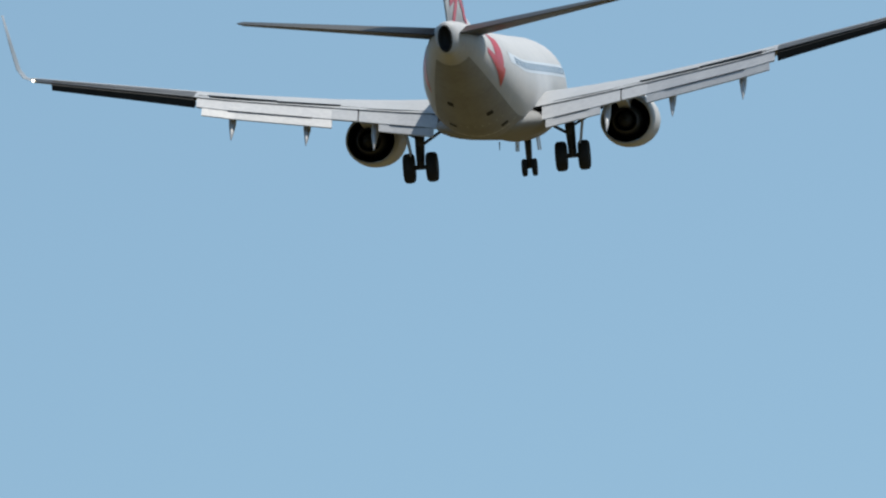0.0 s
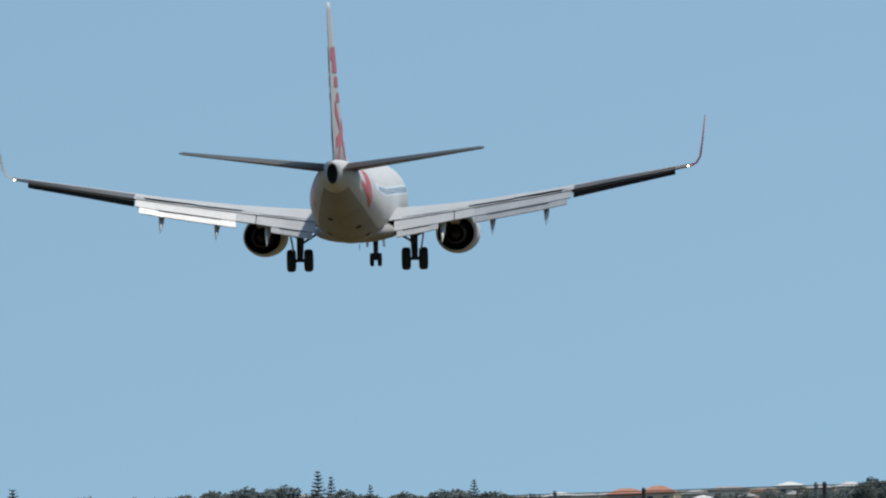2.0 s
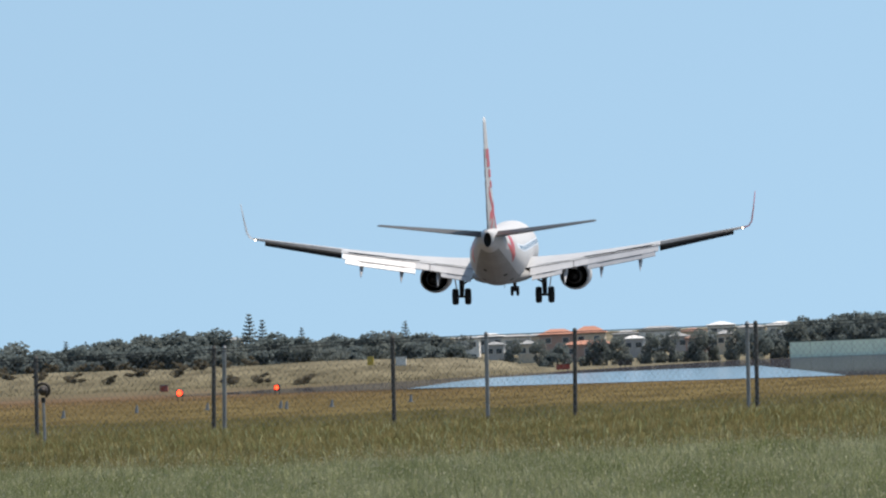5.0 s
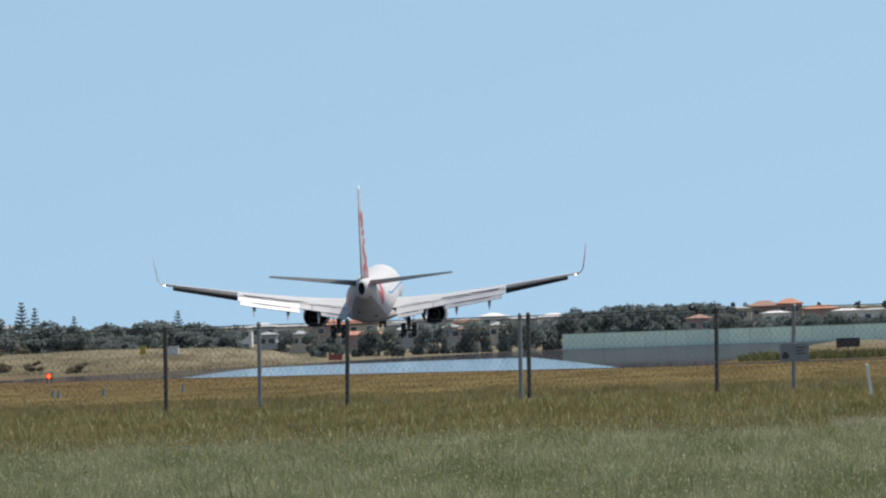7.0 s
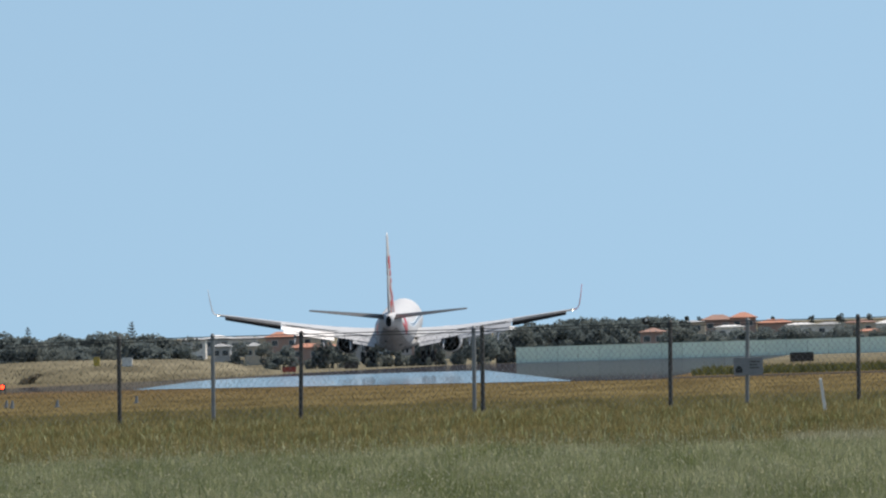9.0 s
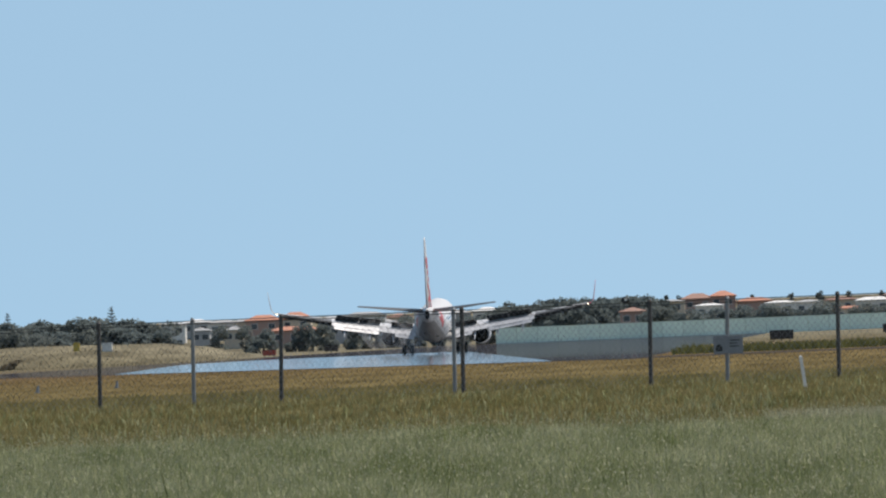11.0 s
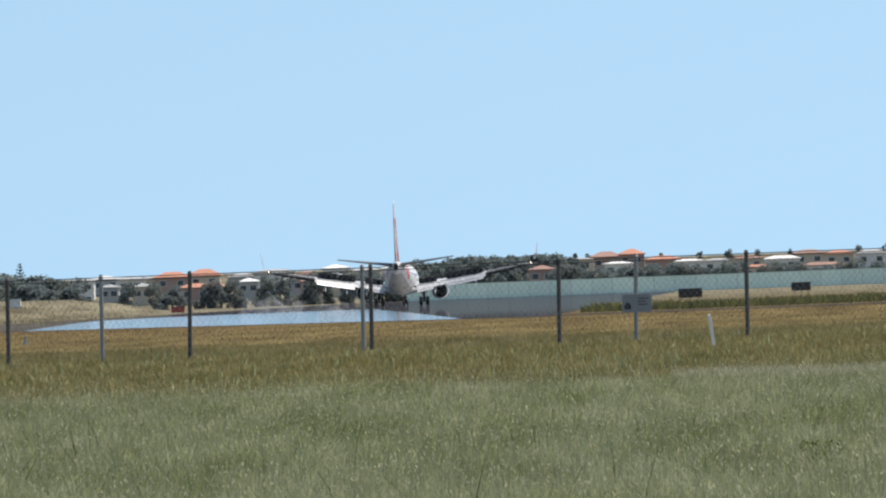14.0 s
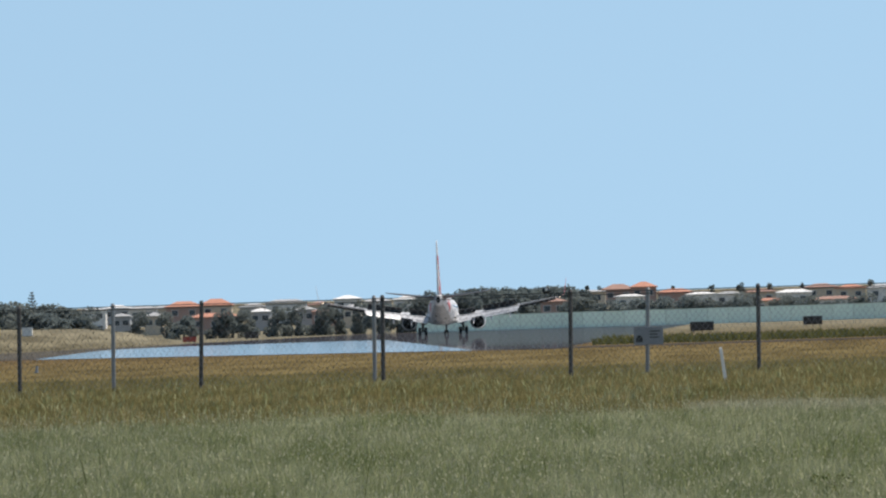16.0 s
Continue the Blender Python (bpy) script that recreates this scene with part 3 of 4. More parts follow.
def build_engine(s):
    c = (s * 4.83, 0, 1.74)
    eng = part("nacelle", lathe_y([(5.9, 0.82), (6.0, 0.90), (5.8, 1.0), (5.0, 1.09), (3.8, 1.10), (2.6, 1.03), (1.9, 0.94), (1.9, 0.90), (2.8, 0.88), (4.2, 0.86), (5.4, 0.80), (5.9, 0.82)], c, 36, 0.92), WHITE, plane,
               "rounded white engine nacelle", True)
    part("duct_lining", lathe_y([(1.93, 0.885), (2.6, 0.865), (3.4, 0.845), (3.4, 0.05)], c, 32, 0.92), DARK, eng, "black engine duct", True)
    part("core_cowl", lathe_y([(3.4, 0.66), (2.4, 0.62), (1.3, 0.46), (1.25, 0.43), (2.2, 0.40)], c, 28, 0.95), HOT, eng, "dark metal core nozzle", True)
    part("exhaust_cone", lathe_y([(2.1, 0.34), (1.3, 0.26), (0.95, 0.03)], c, 20, caps=True), DARK, eng, smooth=True)
    x = s * 4.83
    part("pylon", loft([[Vector((x - 0.2, y, z0)), Vector((x + 0.2, y, z0)), Vector((x + 0.16, y, z1)), Vector((x - 0.16, y, z1))]
                        for y, z0, z1 in ((5.2, 2.65, 2.95), (3.4, 2.5, 3.05), (1.6, 2.2, 2.95), (-0.4, 2.5, 2.75))]), FLAP, eng)


for side in (1, -1):
    build_engine(side)


def wheel(name, x, y, z, r, w, parent, hub):
    q = w / 2
    prof = [(-q * 0.8, r * 0.5), (-q, r * 0.62), (-q, r * 0.84), (-q * 0.72, r * 0.97), (0, r), (q * 0.72, r * 0.97), (q, r * 0.84), (q, r * 0.62), (q * 0.8, r * 0.5)]
    rings = [[Vector((x + o, y + rr * math.cos(2 * math.pi * i / 24), z + rr * math.sin(2 * math.pi * i / 24))) for i in range(24)] for o, rr in prof]
    ob = part(name, loft(rings), TYRE, parent, "black rubber tyre", True)
    part("rim", tube((x - q * 0.85, y, z), (x + q * 0.85, y, z), r * 0.48, n=18), hub, ob, "grey wheel rim")
    return ob


def build_gear():
    for s in (1, -1):
        x = s * 2.86
        leg = part("main_gear_leg", tube((x, 0, 0.57), (x - s * 0.05, 0.1, 2.3), 0.15, 0.21, 14), STEEL, plane, "steel main landing gear leg", True)
        part("axle", tube((x - 0.55, 0, 0.57), (x + 0.55, 0, 0.57), 0.09), STEEL, leg)
        part("side_brace", tube((x - s * 0.02, 0.05, 1.35), (x - s * 1.15, 0.1, 2.05), 0.06), STEEL, leg)
        part("torque_link", box(x - 0.08, -0.42, 0.8, x + 0.08, -0.12, 1.35), DARK, leg)
        part("gear_door", loft([[Vector((x + s * 0.30, y, 1.0)), Vector((x + s * 0.34, y, 1.0)), Vector((x + s * 0.52, y, 2.15)), Vector((x + s * 0.48, y, 2.15))] for y in (-0.45, 0.5)]), FLAP, leg)
        part("drag_strut", tube((x + s * 0.1, 0.1, 1.7), (x + s * 1.25, 0.3, 2.3), 0.05), DARK, leg)
        for o in (-0.43, 0.43):
            wheel("wheel", x + o, 0, 0.565, 0.565, 0.42, leg, STEEL)
    leg = part("nose_gear_leg", tube((0, 15.6, 0.36), (0, 15.75, 1.75), 0.11, 0.15, 12), STEEL, plane, "steel nose landing gear leg", True)
    part("axle", tube((-0.3, 15.6, 0.36), (0.3, 15.6, 0.36), 0.06), STEEL, leg)
    for s in (1, -1):
        wheel("wheel", s * 0.2, 15.6, 0.345, 0.345, 0.2, leg, STEEL)
        part("nose_gear_door", loft([[Vector((s * 0.42, y, 1.0)), Vector((s * 0.45, y, 1.0)), Vector((s * 0.40, y, 1.75)), Vector((s * 0.37, y, 1.75))] for y in (14.9, 16.6)]), FLAP, leg)
    part("blade_antenna", loft([[Vector((-0.02, 2, 1.3)), Vector((0.02, 2, 1.3)), Vector((0, 1.6, 1.3))], [Vector((-0.01, 1.8, 1.0)), Vector((0.01, 1.8, 1.0)), Vector((0, 1.6, 1.0))]]), DARK, plane)


build_gear()


# ---------------------------------------------------------------- trees
def leaves(rng, centres, radii, n, size, flat=0.8):
    """Leaf clumps: n small quads inside a cloud of lobes."""
    k = rng.integers(0, len(centres), n)
    v = rng.normal(size=(n, 3))
    v /= np.linalg.norm(v, axis=1)[:, None]
    r = rng.uniform(0.45, 1.05, n) ** 0.6
    c = centres[k] + v * (radii[k] * r)[:, None] * np.array((1, 1, flat))
    up = rng.normal(size=(n, 3))
    up = np.array((0, 0, 0.85)) + 0.75 * up / np.linalg.norm(up, axis=1)[:, None]
    a = np.cross(up, rng.normal(size=(n, 3)))
    a /= np.linalg.norm(a, axis=1)[:, None]
    b = np.cross(up, a)
    b /= np.linalg.norm(b, axis=1)[:, None]
    s = size * rng.uniform(0.6, 1.3, n)[:, None]
    quad = np.stack([c - a * s - b * s * 0.6, c + a * s - b * s * 0.6, c + a * s * 0.7 + b * s, c - a * s * 0.8 + b * s * 0.7], 1)
    return quad.reshape(-1, 3)


def quad_mesh(name, pts, material):
    n = len(pts) // 4
    me = bpy.data.meshes.new(name)
    me.from_pydata(pts.tolist(), [], np.arange(4 * n).reshape(n, 4).tolist())
    me.materials.append(material)
    return me


def broad_tree(seed, leaf, wide=1.0, low=1.0):
    """A unit round-headed tree, 6 m high, about 6 m across."""
    rng = np.random.default_rng(seed)
    tree = new("tree")
    bm = tube((0, 0, -0.5), (0.1, 0, 2.2), 0.2, 0.13, 8)
    cs, rs = [], []
    for i in range(9):
        a = i * 2.4 + rng.uniform(0, 0.6)
        r = rng.uniform(0.5, 2.1) * wide
        p = (r * math.cos(a), r * math.sin(a), rng.uniform(low, 4.5))
        cs.append(p)
        rs.append(rng.uniform(0.8, 1.5))
        if i < 5:
            tube((0.1, 0, 1.2 + 0.2 * i), p, 0.08, 0.03, 6, bm)
    part("trunk", bm, BARK, tree)
    crown = new("crown", quad_mesh("crown", leaves(rng, np.array(cs), np.array(rs), 3200, 0.15), leaf))
    crown.parent = tree
    return tree


def pine_tree(seed):
    """A unit Norfolk-type pine, 10 m high, with tiers of level branches."""
    rng = np.random.default_rng(seed)
    tree = new("pine_tree")
    part("trunk", tube((0, 0, -0.5), (0, 0, 9.9), 0.18, 0.03, 8), BARK, tree)
    pts = []
    for k in range(15):
        z = 2.2 + k * 0.53
        reach = 2.7 * (1 - k / 15.5) + 0.12
        for i in range(7):
            a = i * 0.9 + k * 0.5 + rng.uniform(-0.15, 0.15)
            n = max(5, int(12 * reach))
            q = rng.uniform(0.1, 1, n)
            cs = np.stack([q * reach * math.cos(a), q * reach * math.sin(a), z + 0.25 * q * q + 0 * q], 1)
            pts.append(leaves(rng, cs, np.full(n, 0.15), n, 0.13))
    crown = new("crown", quad_mesh("crown", np.concatenate(pts), NEEDLE))
    crown.parent = tree
    return tree


def set_tree(src, a, d, top, unit_h, wide=1.0, turn=0.0):
    x, y = plan(a, d)
    g = ground_z(x, y)
    h = max(1.5, level(top, d) - g)
    s = h / unit_h
    return src, x, y, g, s * wide, s, turn


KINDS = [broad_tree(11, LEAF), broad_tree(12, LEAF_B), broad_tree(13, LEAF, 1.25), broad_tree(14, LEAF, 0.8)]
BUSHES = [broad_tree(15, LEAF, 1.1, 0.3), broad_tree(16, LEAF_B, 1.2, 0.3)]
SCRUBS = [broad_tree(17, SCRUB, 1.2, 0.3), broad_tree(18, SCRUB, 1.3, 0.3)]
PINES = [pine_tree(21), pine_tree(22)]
for q, ob in enumerate(KINDS):
    tagged(ob, "dark green round-headed tree in a belt behind the airfield", "tree", "tree belt")
for ob in BUSHES:
    tagged(ob, "dark bushy tree leafy down to the ground", "tree", "bushy trees")
for ob in PINES:
    tagged(ob, "tall narrow tiered pine rising above the tree belt", "pine tree", "tall pines")
USED = set()


def grow(src, a, d, top, wide=1.0, turn=0.0):
    _, x, y, g, sx, sz, turn = set_tree(src, a, d, top, 10.0 if src in PINES else 5.3, wide, turn)
    m = pose(x, y, g - 0.1, 0, 0, turn)
    if src not in USED:
        USED.add(src)
        ob = src
        ob.matrix_basis = m
    else:
        ob = copy_thing(src, m)
    ob.scale = (sx, sx, sz)
    return ob


rt = random.Random(5)
# bearing, top of the crown: the belt seen from one end to the other
BELT = [(-1420, 125), (-1370, 120), (-1325, 126), (-1300, 122), (-1262, 128), (-1240, 117), (-1210, 106), (-1175, 104), (-1140, 112), (-1110, 122), (-1085, 116), (-1060, 120),
        (-1030, 114), (-1000, 106), (-965, 103), (-935, 107), (-905, 101), (-880, 97), (-850, 96), (-822, 100), (-795, 108), (-765, 112), (-735, 108), (-700, 107), (-672, 106),
        (-640, 116), (-612, 124), (-590, 116), (-562, 114), (-535, 113), (-510, 112), (-470, 112), (-440, 114), (-415, 115), (-390, 121)]
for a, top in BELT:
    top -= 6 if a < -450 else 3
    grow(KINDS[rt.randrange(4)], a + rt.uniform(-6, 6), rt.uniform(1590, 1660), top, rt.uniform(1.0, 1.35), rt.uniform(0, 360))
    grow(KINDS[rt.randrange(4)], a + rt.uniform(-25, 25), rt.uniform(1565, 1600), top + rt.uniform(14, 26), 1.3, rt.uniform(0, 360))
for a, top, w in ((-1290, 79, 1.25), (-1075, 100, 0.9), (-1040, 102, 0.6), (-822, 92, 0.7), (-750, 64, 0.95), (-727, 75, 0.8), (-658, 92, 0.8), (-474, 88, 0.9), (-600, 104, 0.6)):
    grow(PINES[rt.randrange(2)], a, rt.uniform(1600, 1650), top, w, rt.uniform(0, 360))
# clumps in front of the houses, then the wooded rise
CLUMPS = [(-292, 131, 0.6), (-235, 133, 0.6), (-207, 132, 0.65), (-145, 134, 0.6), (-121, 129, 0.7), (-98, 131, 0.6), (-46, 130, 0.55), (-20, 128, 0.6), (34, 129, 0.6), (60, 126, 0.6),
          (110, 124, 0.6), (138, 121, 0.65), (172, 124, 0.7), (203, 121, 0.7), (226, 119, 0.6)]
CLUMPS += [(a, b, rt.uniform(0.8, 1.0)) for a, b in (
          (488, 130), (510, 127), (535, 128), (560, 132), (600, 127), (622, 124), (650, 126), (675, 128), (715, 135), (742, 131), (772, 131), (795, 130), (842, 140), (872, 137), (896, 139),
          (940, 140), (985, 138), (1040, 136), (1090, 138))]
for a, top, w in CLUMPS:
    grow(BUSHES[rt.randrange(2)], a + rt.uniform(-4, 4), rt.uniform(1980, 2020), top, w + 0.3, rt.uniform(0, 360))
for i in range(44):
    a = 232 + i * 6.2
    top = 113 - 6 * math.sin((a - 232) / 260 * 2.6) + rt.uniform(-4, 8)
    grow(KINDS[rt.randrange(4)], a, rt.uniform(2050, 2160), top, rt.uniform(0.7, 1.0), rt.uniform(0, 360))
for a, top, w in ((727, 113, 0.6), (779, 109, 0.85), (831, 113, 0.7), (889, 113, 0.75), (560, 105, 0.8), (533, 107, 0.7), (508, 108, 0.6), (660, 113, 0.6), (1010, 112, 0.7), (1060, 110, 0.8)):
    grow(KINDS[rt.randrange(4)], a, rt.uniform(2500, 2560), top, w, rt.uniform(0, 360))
# low bushes on the sandy bank
for i in range(14):
    a = -1320 + i * 44 + rt.uniform(-10, 10)
    d = rt.uniform(1330, 1400)
    x, y = plan(a, d)
    ob = grow(SCRUBS[i % 2], a, d, 146 + rt.uniform(6, 16), 1.2, rt.uniform(0, 360))
    tagged(ob, "low brownish shrub on the sandy bank", "shrub", "bank shrubs")


for i in range(13):
    a = -1340 + i * 56 + rt.uniform(-14, 14)
    d = rt.uniform(1060, 1270)
    x, y = plan(a, d)
    top = HORIZON - (ground_z(x, y) + rt.uniform(0.5, 1.2) - 1.7) / (UNIT * d)
    tagged(grow(SCRUBS[i % 2], a, d, top, rt.uniform(1.0, 1.7), rt.uniform(0, 360)), "low brownish shrub in the dry grass", "shrub", "bank shrubs")


# ---------------------------------------------------------------- houses
def house(a0, a1, d, top, eave, wall, roof, storeys=1, label=""):
    """A house between two bearings: walls with windows, hipped roof with overhang."""
    x, y = plan((a0 + a1) / 2, d)
    w = (a1 - a0) * UNIT * d
    g = ground_z(x, y) - 0.3
    zt, ze = level(top, d) - g, level(eave, d) - g
    ze = max(2.4, min(ze, zt - 0.4))
    dep = max(6.0, w * 0.55)
    ob = new("house")
    ob.matrix_basis = pose(x, y, g)
    tagged(ob, label, "house", "houses on the rise")
    part("wall", box(-w / 2, 0, 0, w / 2, dep, ze, bevel=0.05), WALLS[wall], ob)
    o = 0.4
    ridge = max(0.2, w / 2 - dep * 0.4)
    bm = bmesh.new()
    base = [bm.verts.new(v) for v in ((-w / 2 - o, -o, ze), (w / 2 + o, -o, ze), (w / 2 + o, dep + o, ze), (-w / 2 - o, dep + o, ze))]
    low = [bm.verts.new(v) for v in ((-w / 2 - o, -o, ze - 0.18), (w / 2 + o, -o, ze - 0.18), (w / 2 + o, dep + o, ze - 0.18), (-w / 2 - o, dep + o, ze - 0.18))]
    r0, r1 = bm.verts.new((-ridge, dep / 2, zt)), bm.verts.new((ridge, dep / 2, zt))
    bm.faces.new((base[0], base[1], r1, r0)), bm.faces.new((base[2], base[3], r0, r1))
    bm.faces.new((base[1], base[2], r1)), bm.faces.new((base[3], base[0], r0))
    for i in range(4):
        j = (i + 1) % 4
        bm.faces.new((low[i], low[j], base[j], base[i]))
    bm.faces.new(low)
    part("roof", bm, ROOFS[roof], ob)
    n = max(2, int(w / 3.2))
    for k in range(storeys):
        zb = ze - 2.1 - 2.8 * k
        for i in range(n):
            cx = -w / 2 + (i + 0.5) * w / n
            win = part("window", box(cx - 0.75, -0.06, zb, cx + 0.75, 0.02, zb + 1.3), WALLS["white"], ob)
            part("pane", box(cx - 0.66, -0.09, zb + 0.09, cx + 0.66, -0.061, zb + 1.21), PANE, win)
    return ob


HOUSES = [
    (-388, -345, 2300, 121, 125, "white", "grey", 2, "white two-storey house with a grey roof"),
    (-348, -300, 2340, 118, 123, "grey", "white", 2, "grey house with a white roof"),
    (-305, -255, 2310, 120, 126, "white", "grey", 2, "white two-storey house with a grey roof"),
    (-262, -228, 2360, 121, 126, "cream", "grey", 2, "cream house with a grey roof"),
    (-238, -176, 2300, 115, 124, "pink", "orange", 1, "long house with a bright orange tiled roof"),
    (-178, -122, 2320, 112, 123, "cream", "orange", 1, "house with a bright orange hipped roof"),
    (-196, -110, 2180, 137, 144, "pink", "orange", 1, "low house with an orange tiled roof"),
    (-108, -60, 2350, 122, 128, "grey", "grey", 2, "pale grey house with two storeys"),
    (-62, 10, 2300, 117, 122, "white", "grey", 2, "wide white house with a flat grey roof"),
    (12, 55, 2360, 122, 128, "cream", "brown", 1, "cream house with a brown roof"),
    (60, 106, 2300, 113, 119, "white", "white", 2, "bright white house with a pale roof"),
    (110, 160, 2340, 119, 126, "grey", "grey", 2, "grey house with a grey roof"),
    (165, 215, 2320, 117, 123, "white", "white", 2, "white house with a pale roof"),
    (-796, -766, 1700, 106, 111, "cream", "grey", 1, "cream house among the trees"),
    (-624, -596, 1700, 112, 118, "cream", "grey", 1, "cream house among the trees"),
    (486, 540, 2300, 117, 120, "cream", "grey", 2, "cream house with a flat roof"),
    (535, 590, 2400, 108, 117, "pink", "brown", 2, "brick house with a brown tiled roof"),
    (585, 630, 2380, 105, 114, "pink", "orange", 2, "tall brick house with an orange roof"),
    (558, 608, 2250, 126, 130, "white", "white", 1, "low white house with pale roof"),
    (632, 695, 2380, 119, 126, "pink", "orange", 1, "long brick house with an orange roof"),
    (683, 735, 2300, 126, 130, "white", "white", 2, "long white house with pale roof"),
    (733, 785, 2320, 127, 131, "white", "grey", 2, "white house with a grey roof"),
    (788, 842, 2350, 124, 129, "cream", "brown", 1, "cream house with a brown roof"),
    (842, 905, 2300, 126, 132, "white", "white", 1, "wide white house with pale roof"),
    (893, 950, 2380, 118, 124, "cream", "brown", 2, "beige house with a brown roof"),
    (948, 1000, 2330, 121, 127, "cream", "orange", 2, "beige house with an orange roof"),
    (1003, 1060, 2330, 122, 128, "white", "grey", 2, "white house with a grey roof"),
    (1065, 1120, 2350, 119, 126, "cream", "brown", 2, "cream house with a brown roof"),
    (800, 860, 2200, 141, 145, "cream", "orange", 1, "low cream house with an orange roof"),
    (905, 985, 2200, 141, 146, "white", "brown", 1, "low white house with a brown roof"),
    (20, 60, 2180, 133, 140, "pink", "brown", 1, "low brick house with a brown roof"),
    (-334, -302, 2200, 133, 138, "grey", "grey", 1, "low pale grey house with a grey roof"),
    (-276, -244, 2190, 133, 139, "cream", "grey", 1, "low cream house with a grey roof"),
    (-90, -54, 2200, 131, 137, "grey", "white", 1, "low grey house with pale roof"),
    (-10, 24, 2190, 130, 136, "grey", "grey", 1, "low pale grey house with a grey roof"),
    (76, 104, 2200, 129, 135, "cream", "grey", 1, "low cream house with a grey roof"),
    (425, 470, 2030, 128, 135, "pink", "brown", 1, "low brick house below the wood"),
]
for row in HOUSES:
    house(*row)


def green_wall():
    """A long pale green sheet-clad wall across the airfield's far end, in panels."""
    wall = new("boundary_wall")
    x0, y0 = plan(204, 1950)
    wall.matrix_basis = pose(x0, y0, 0)
    tagged(wall, "long pale green sheet-metal boundary wall", "wall")
    me = mesh_of("panel", box(0, 0, 0, 3.96, 0.15, 2.95, bevel=0.03), GREENWALL)
    for i in range(34):
        ob = new("panel", me)
        ob.parent = wall
        ob.location = (i * 4.0, 0.02 * (i % 2), 0)
    part("coping", box(-0.05, -0.06, 2.95, 136.05, 0.24, 3.03), GREENWALL, wall)


green_wall()


# ---------------------------------------------------------------- airfield things
def sign_board(a, d, top, wide, material, label, name="guidance_board"):
    x, y = plan(a, d)
    z1 = level(top, d)
    w = wide * UNIT * d / 2
    ob = new(name)
    ob.matrix_basis = pose(x, y, ground_z(x, y))
    h = max(0.5, z1 - ground_z(x, y))
    tagged(ob, label, "sign")
    part("board", box(-w, -0.12, h * 0.22, w, 0.12, h, bevel=0.03), material, ob)
    part("frame", box(-w - 0.03, -0.14, h, w + 0.03, 0.14, h + 0.05), BLACK, ob)
    for s in (-0.7, 0, 0.7):
        part("leg", box(s * w - 0.04, -0.05, 0, s * w + 0.04, 0.05, h * 0.22), STEEL, ob)


sign_board(709, 960, 180, 42, BOARD, "dark brown back of a runway guidance board on short legs")
sign_board(-198, 1378, 178, 24, REDBOARD, "red runway guidance board beside the runway")
sign_board(-88, 1556, 174, 25, BOARD, "dark back of a guidance board beside the runway")
sign_board(905, 1150, 176, 34, BOARD, "low red-brown board in the far grass")


def cabinet(a, d, wide, high, material, label):
    x, y = plan(a, d)
    w, h = wide * UNIT * d / 2, high * UNIT * d
    ob = new("cabinet")
    ob.matrix_basis = pose(x, y, ground_z(x, y) - 0.05)
    tagged(ob, label, "cabinet")
    part("body", box(-w, -w * 0.6, 0, w, w * 0.6, h, bevel=0.04), material, ob)
    part("roof", box(-w - 0.06, -w * 0.6 - 0.06, h, w + 0.06, w * 0.6 + 0.06, h + 0.08), GALV, ob)
    part("door", box(-w * 0.8, -w * 0.6 - 0.03, 0.1, -0.02, -w * 0.6 - 0.005, h - 0.1), material, ob)


cabinet(-538, 1290, 11, 16, YELLOW, "yellow equipment cabinet on the sandy bank")
cabinet(-484, 1285, 18, 16, WALLS["white"], "white equipment hut on the sandy bank")
cabinet(-905, 1000, 14, 12, REDBOARD, "dark red equipment box in the dry grass")


def approach_lamp(a, d, label, r=0.14):
    """A red approach-slope lamp unit on short legs."""
    x, y = plan(a, d)
    ob = new("slope_lamp")
    ob.matrix_basis = pose(x, y, 0)
    tagged(ob, label, "airfield lamp", "red airfield lamps")
    part("housing", box(-0.2, 0.02, 0.28, 0.2, 0.8, 0.7, bevel=0.05), BOARD, ob)
    part("lens", lathe_y([(0, 0.02), (0.0, r), (0.05, r), (0.05, 0.02)], (0, -0.05, 0.5), 20), LAMP_RED, ob, "glowing red lens")
    for s in (-0.15, 0.15):
        part("leg", tube((s, 0.3, 0), (s, 0.3, 0.3), 0.03, n=8), STEEL, ob)


approach_lamp(-878, 640, "red glowing approach lamp in the brown grass", 0.17)
approach_lamp(-706, 694, "red glowing approach lamp close to the runway edge", 0.14)
approach_lamp(-1215, 640, "small dim red approach lamp in the brown grass", 0.08)


def pole_lamp(a, d, label):
    """A round lamp head with a hooked arm on a thin white pole, seen from behind."""
    x, y = plan(a, d)
    ob = new("pole_lamp")
    ob.matrix_basis = pose(x, y, 0)
    tagged(ob, label, "approach lamp", "pole lamps")
    part("pole", tube((0, 0, 0), (0, 0, 1.15), 0.04, 0.035, 10), WIRE, ob)
    part("knuckle", box(-0.05, -0.05, 1.12, 0.05, 0.05, 1.25, bevel=0.015), BLACK, ob)
    bm = bmesh.new()
    for i in range(9):
        a0, a1 = radians(-70 + i * 26), radians(-70 + (i + 1) * 26)
        tube((0.17 * math.cos(a0), 0, 1.43 + 0.17 * math.sin(a0)), (0.17 * math.cos(a1), 0, 1.43 + 0.17 * math.sin(a1)), 0.035, n=8, bm=bm)
    part("hoop", bm, BOARD, ob, "dark hooped bracket")
    part("lamp_head", lathe_y([(-0.14, 0.04), (-0.08, 0.10), (0.12, 0.13), (0.14, 0.03)], (0, 0, 1.42), 16, caps=True), BOARD, ob)


pole_lamp(-1311, 250, "round lamp on a thin white pole in tall grass")
pole_lamp(-1119, 255, "round lamp on a thin white pole in tall grass")


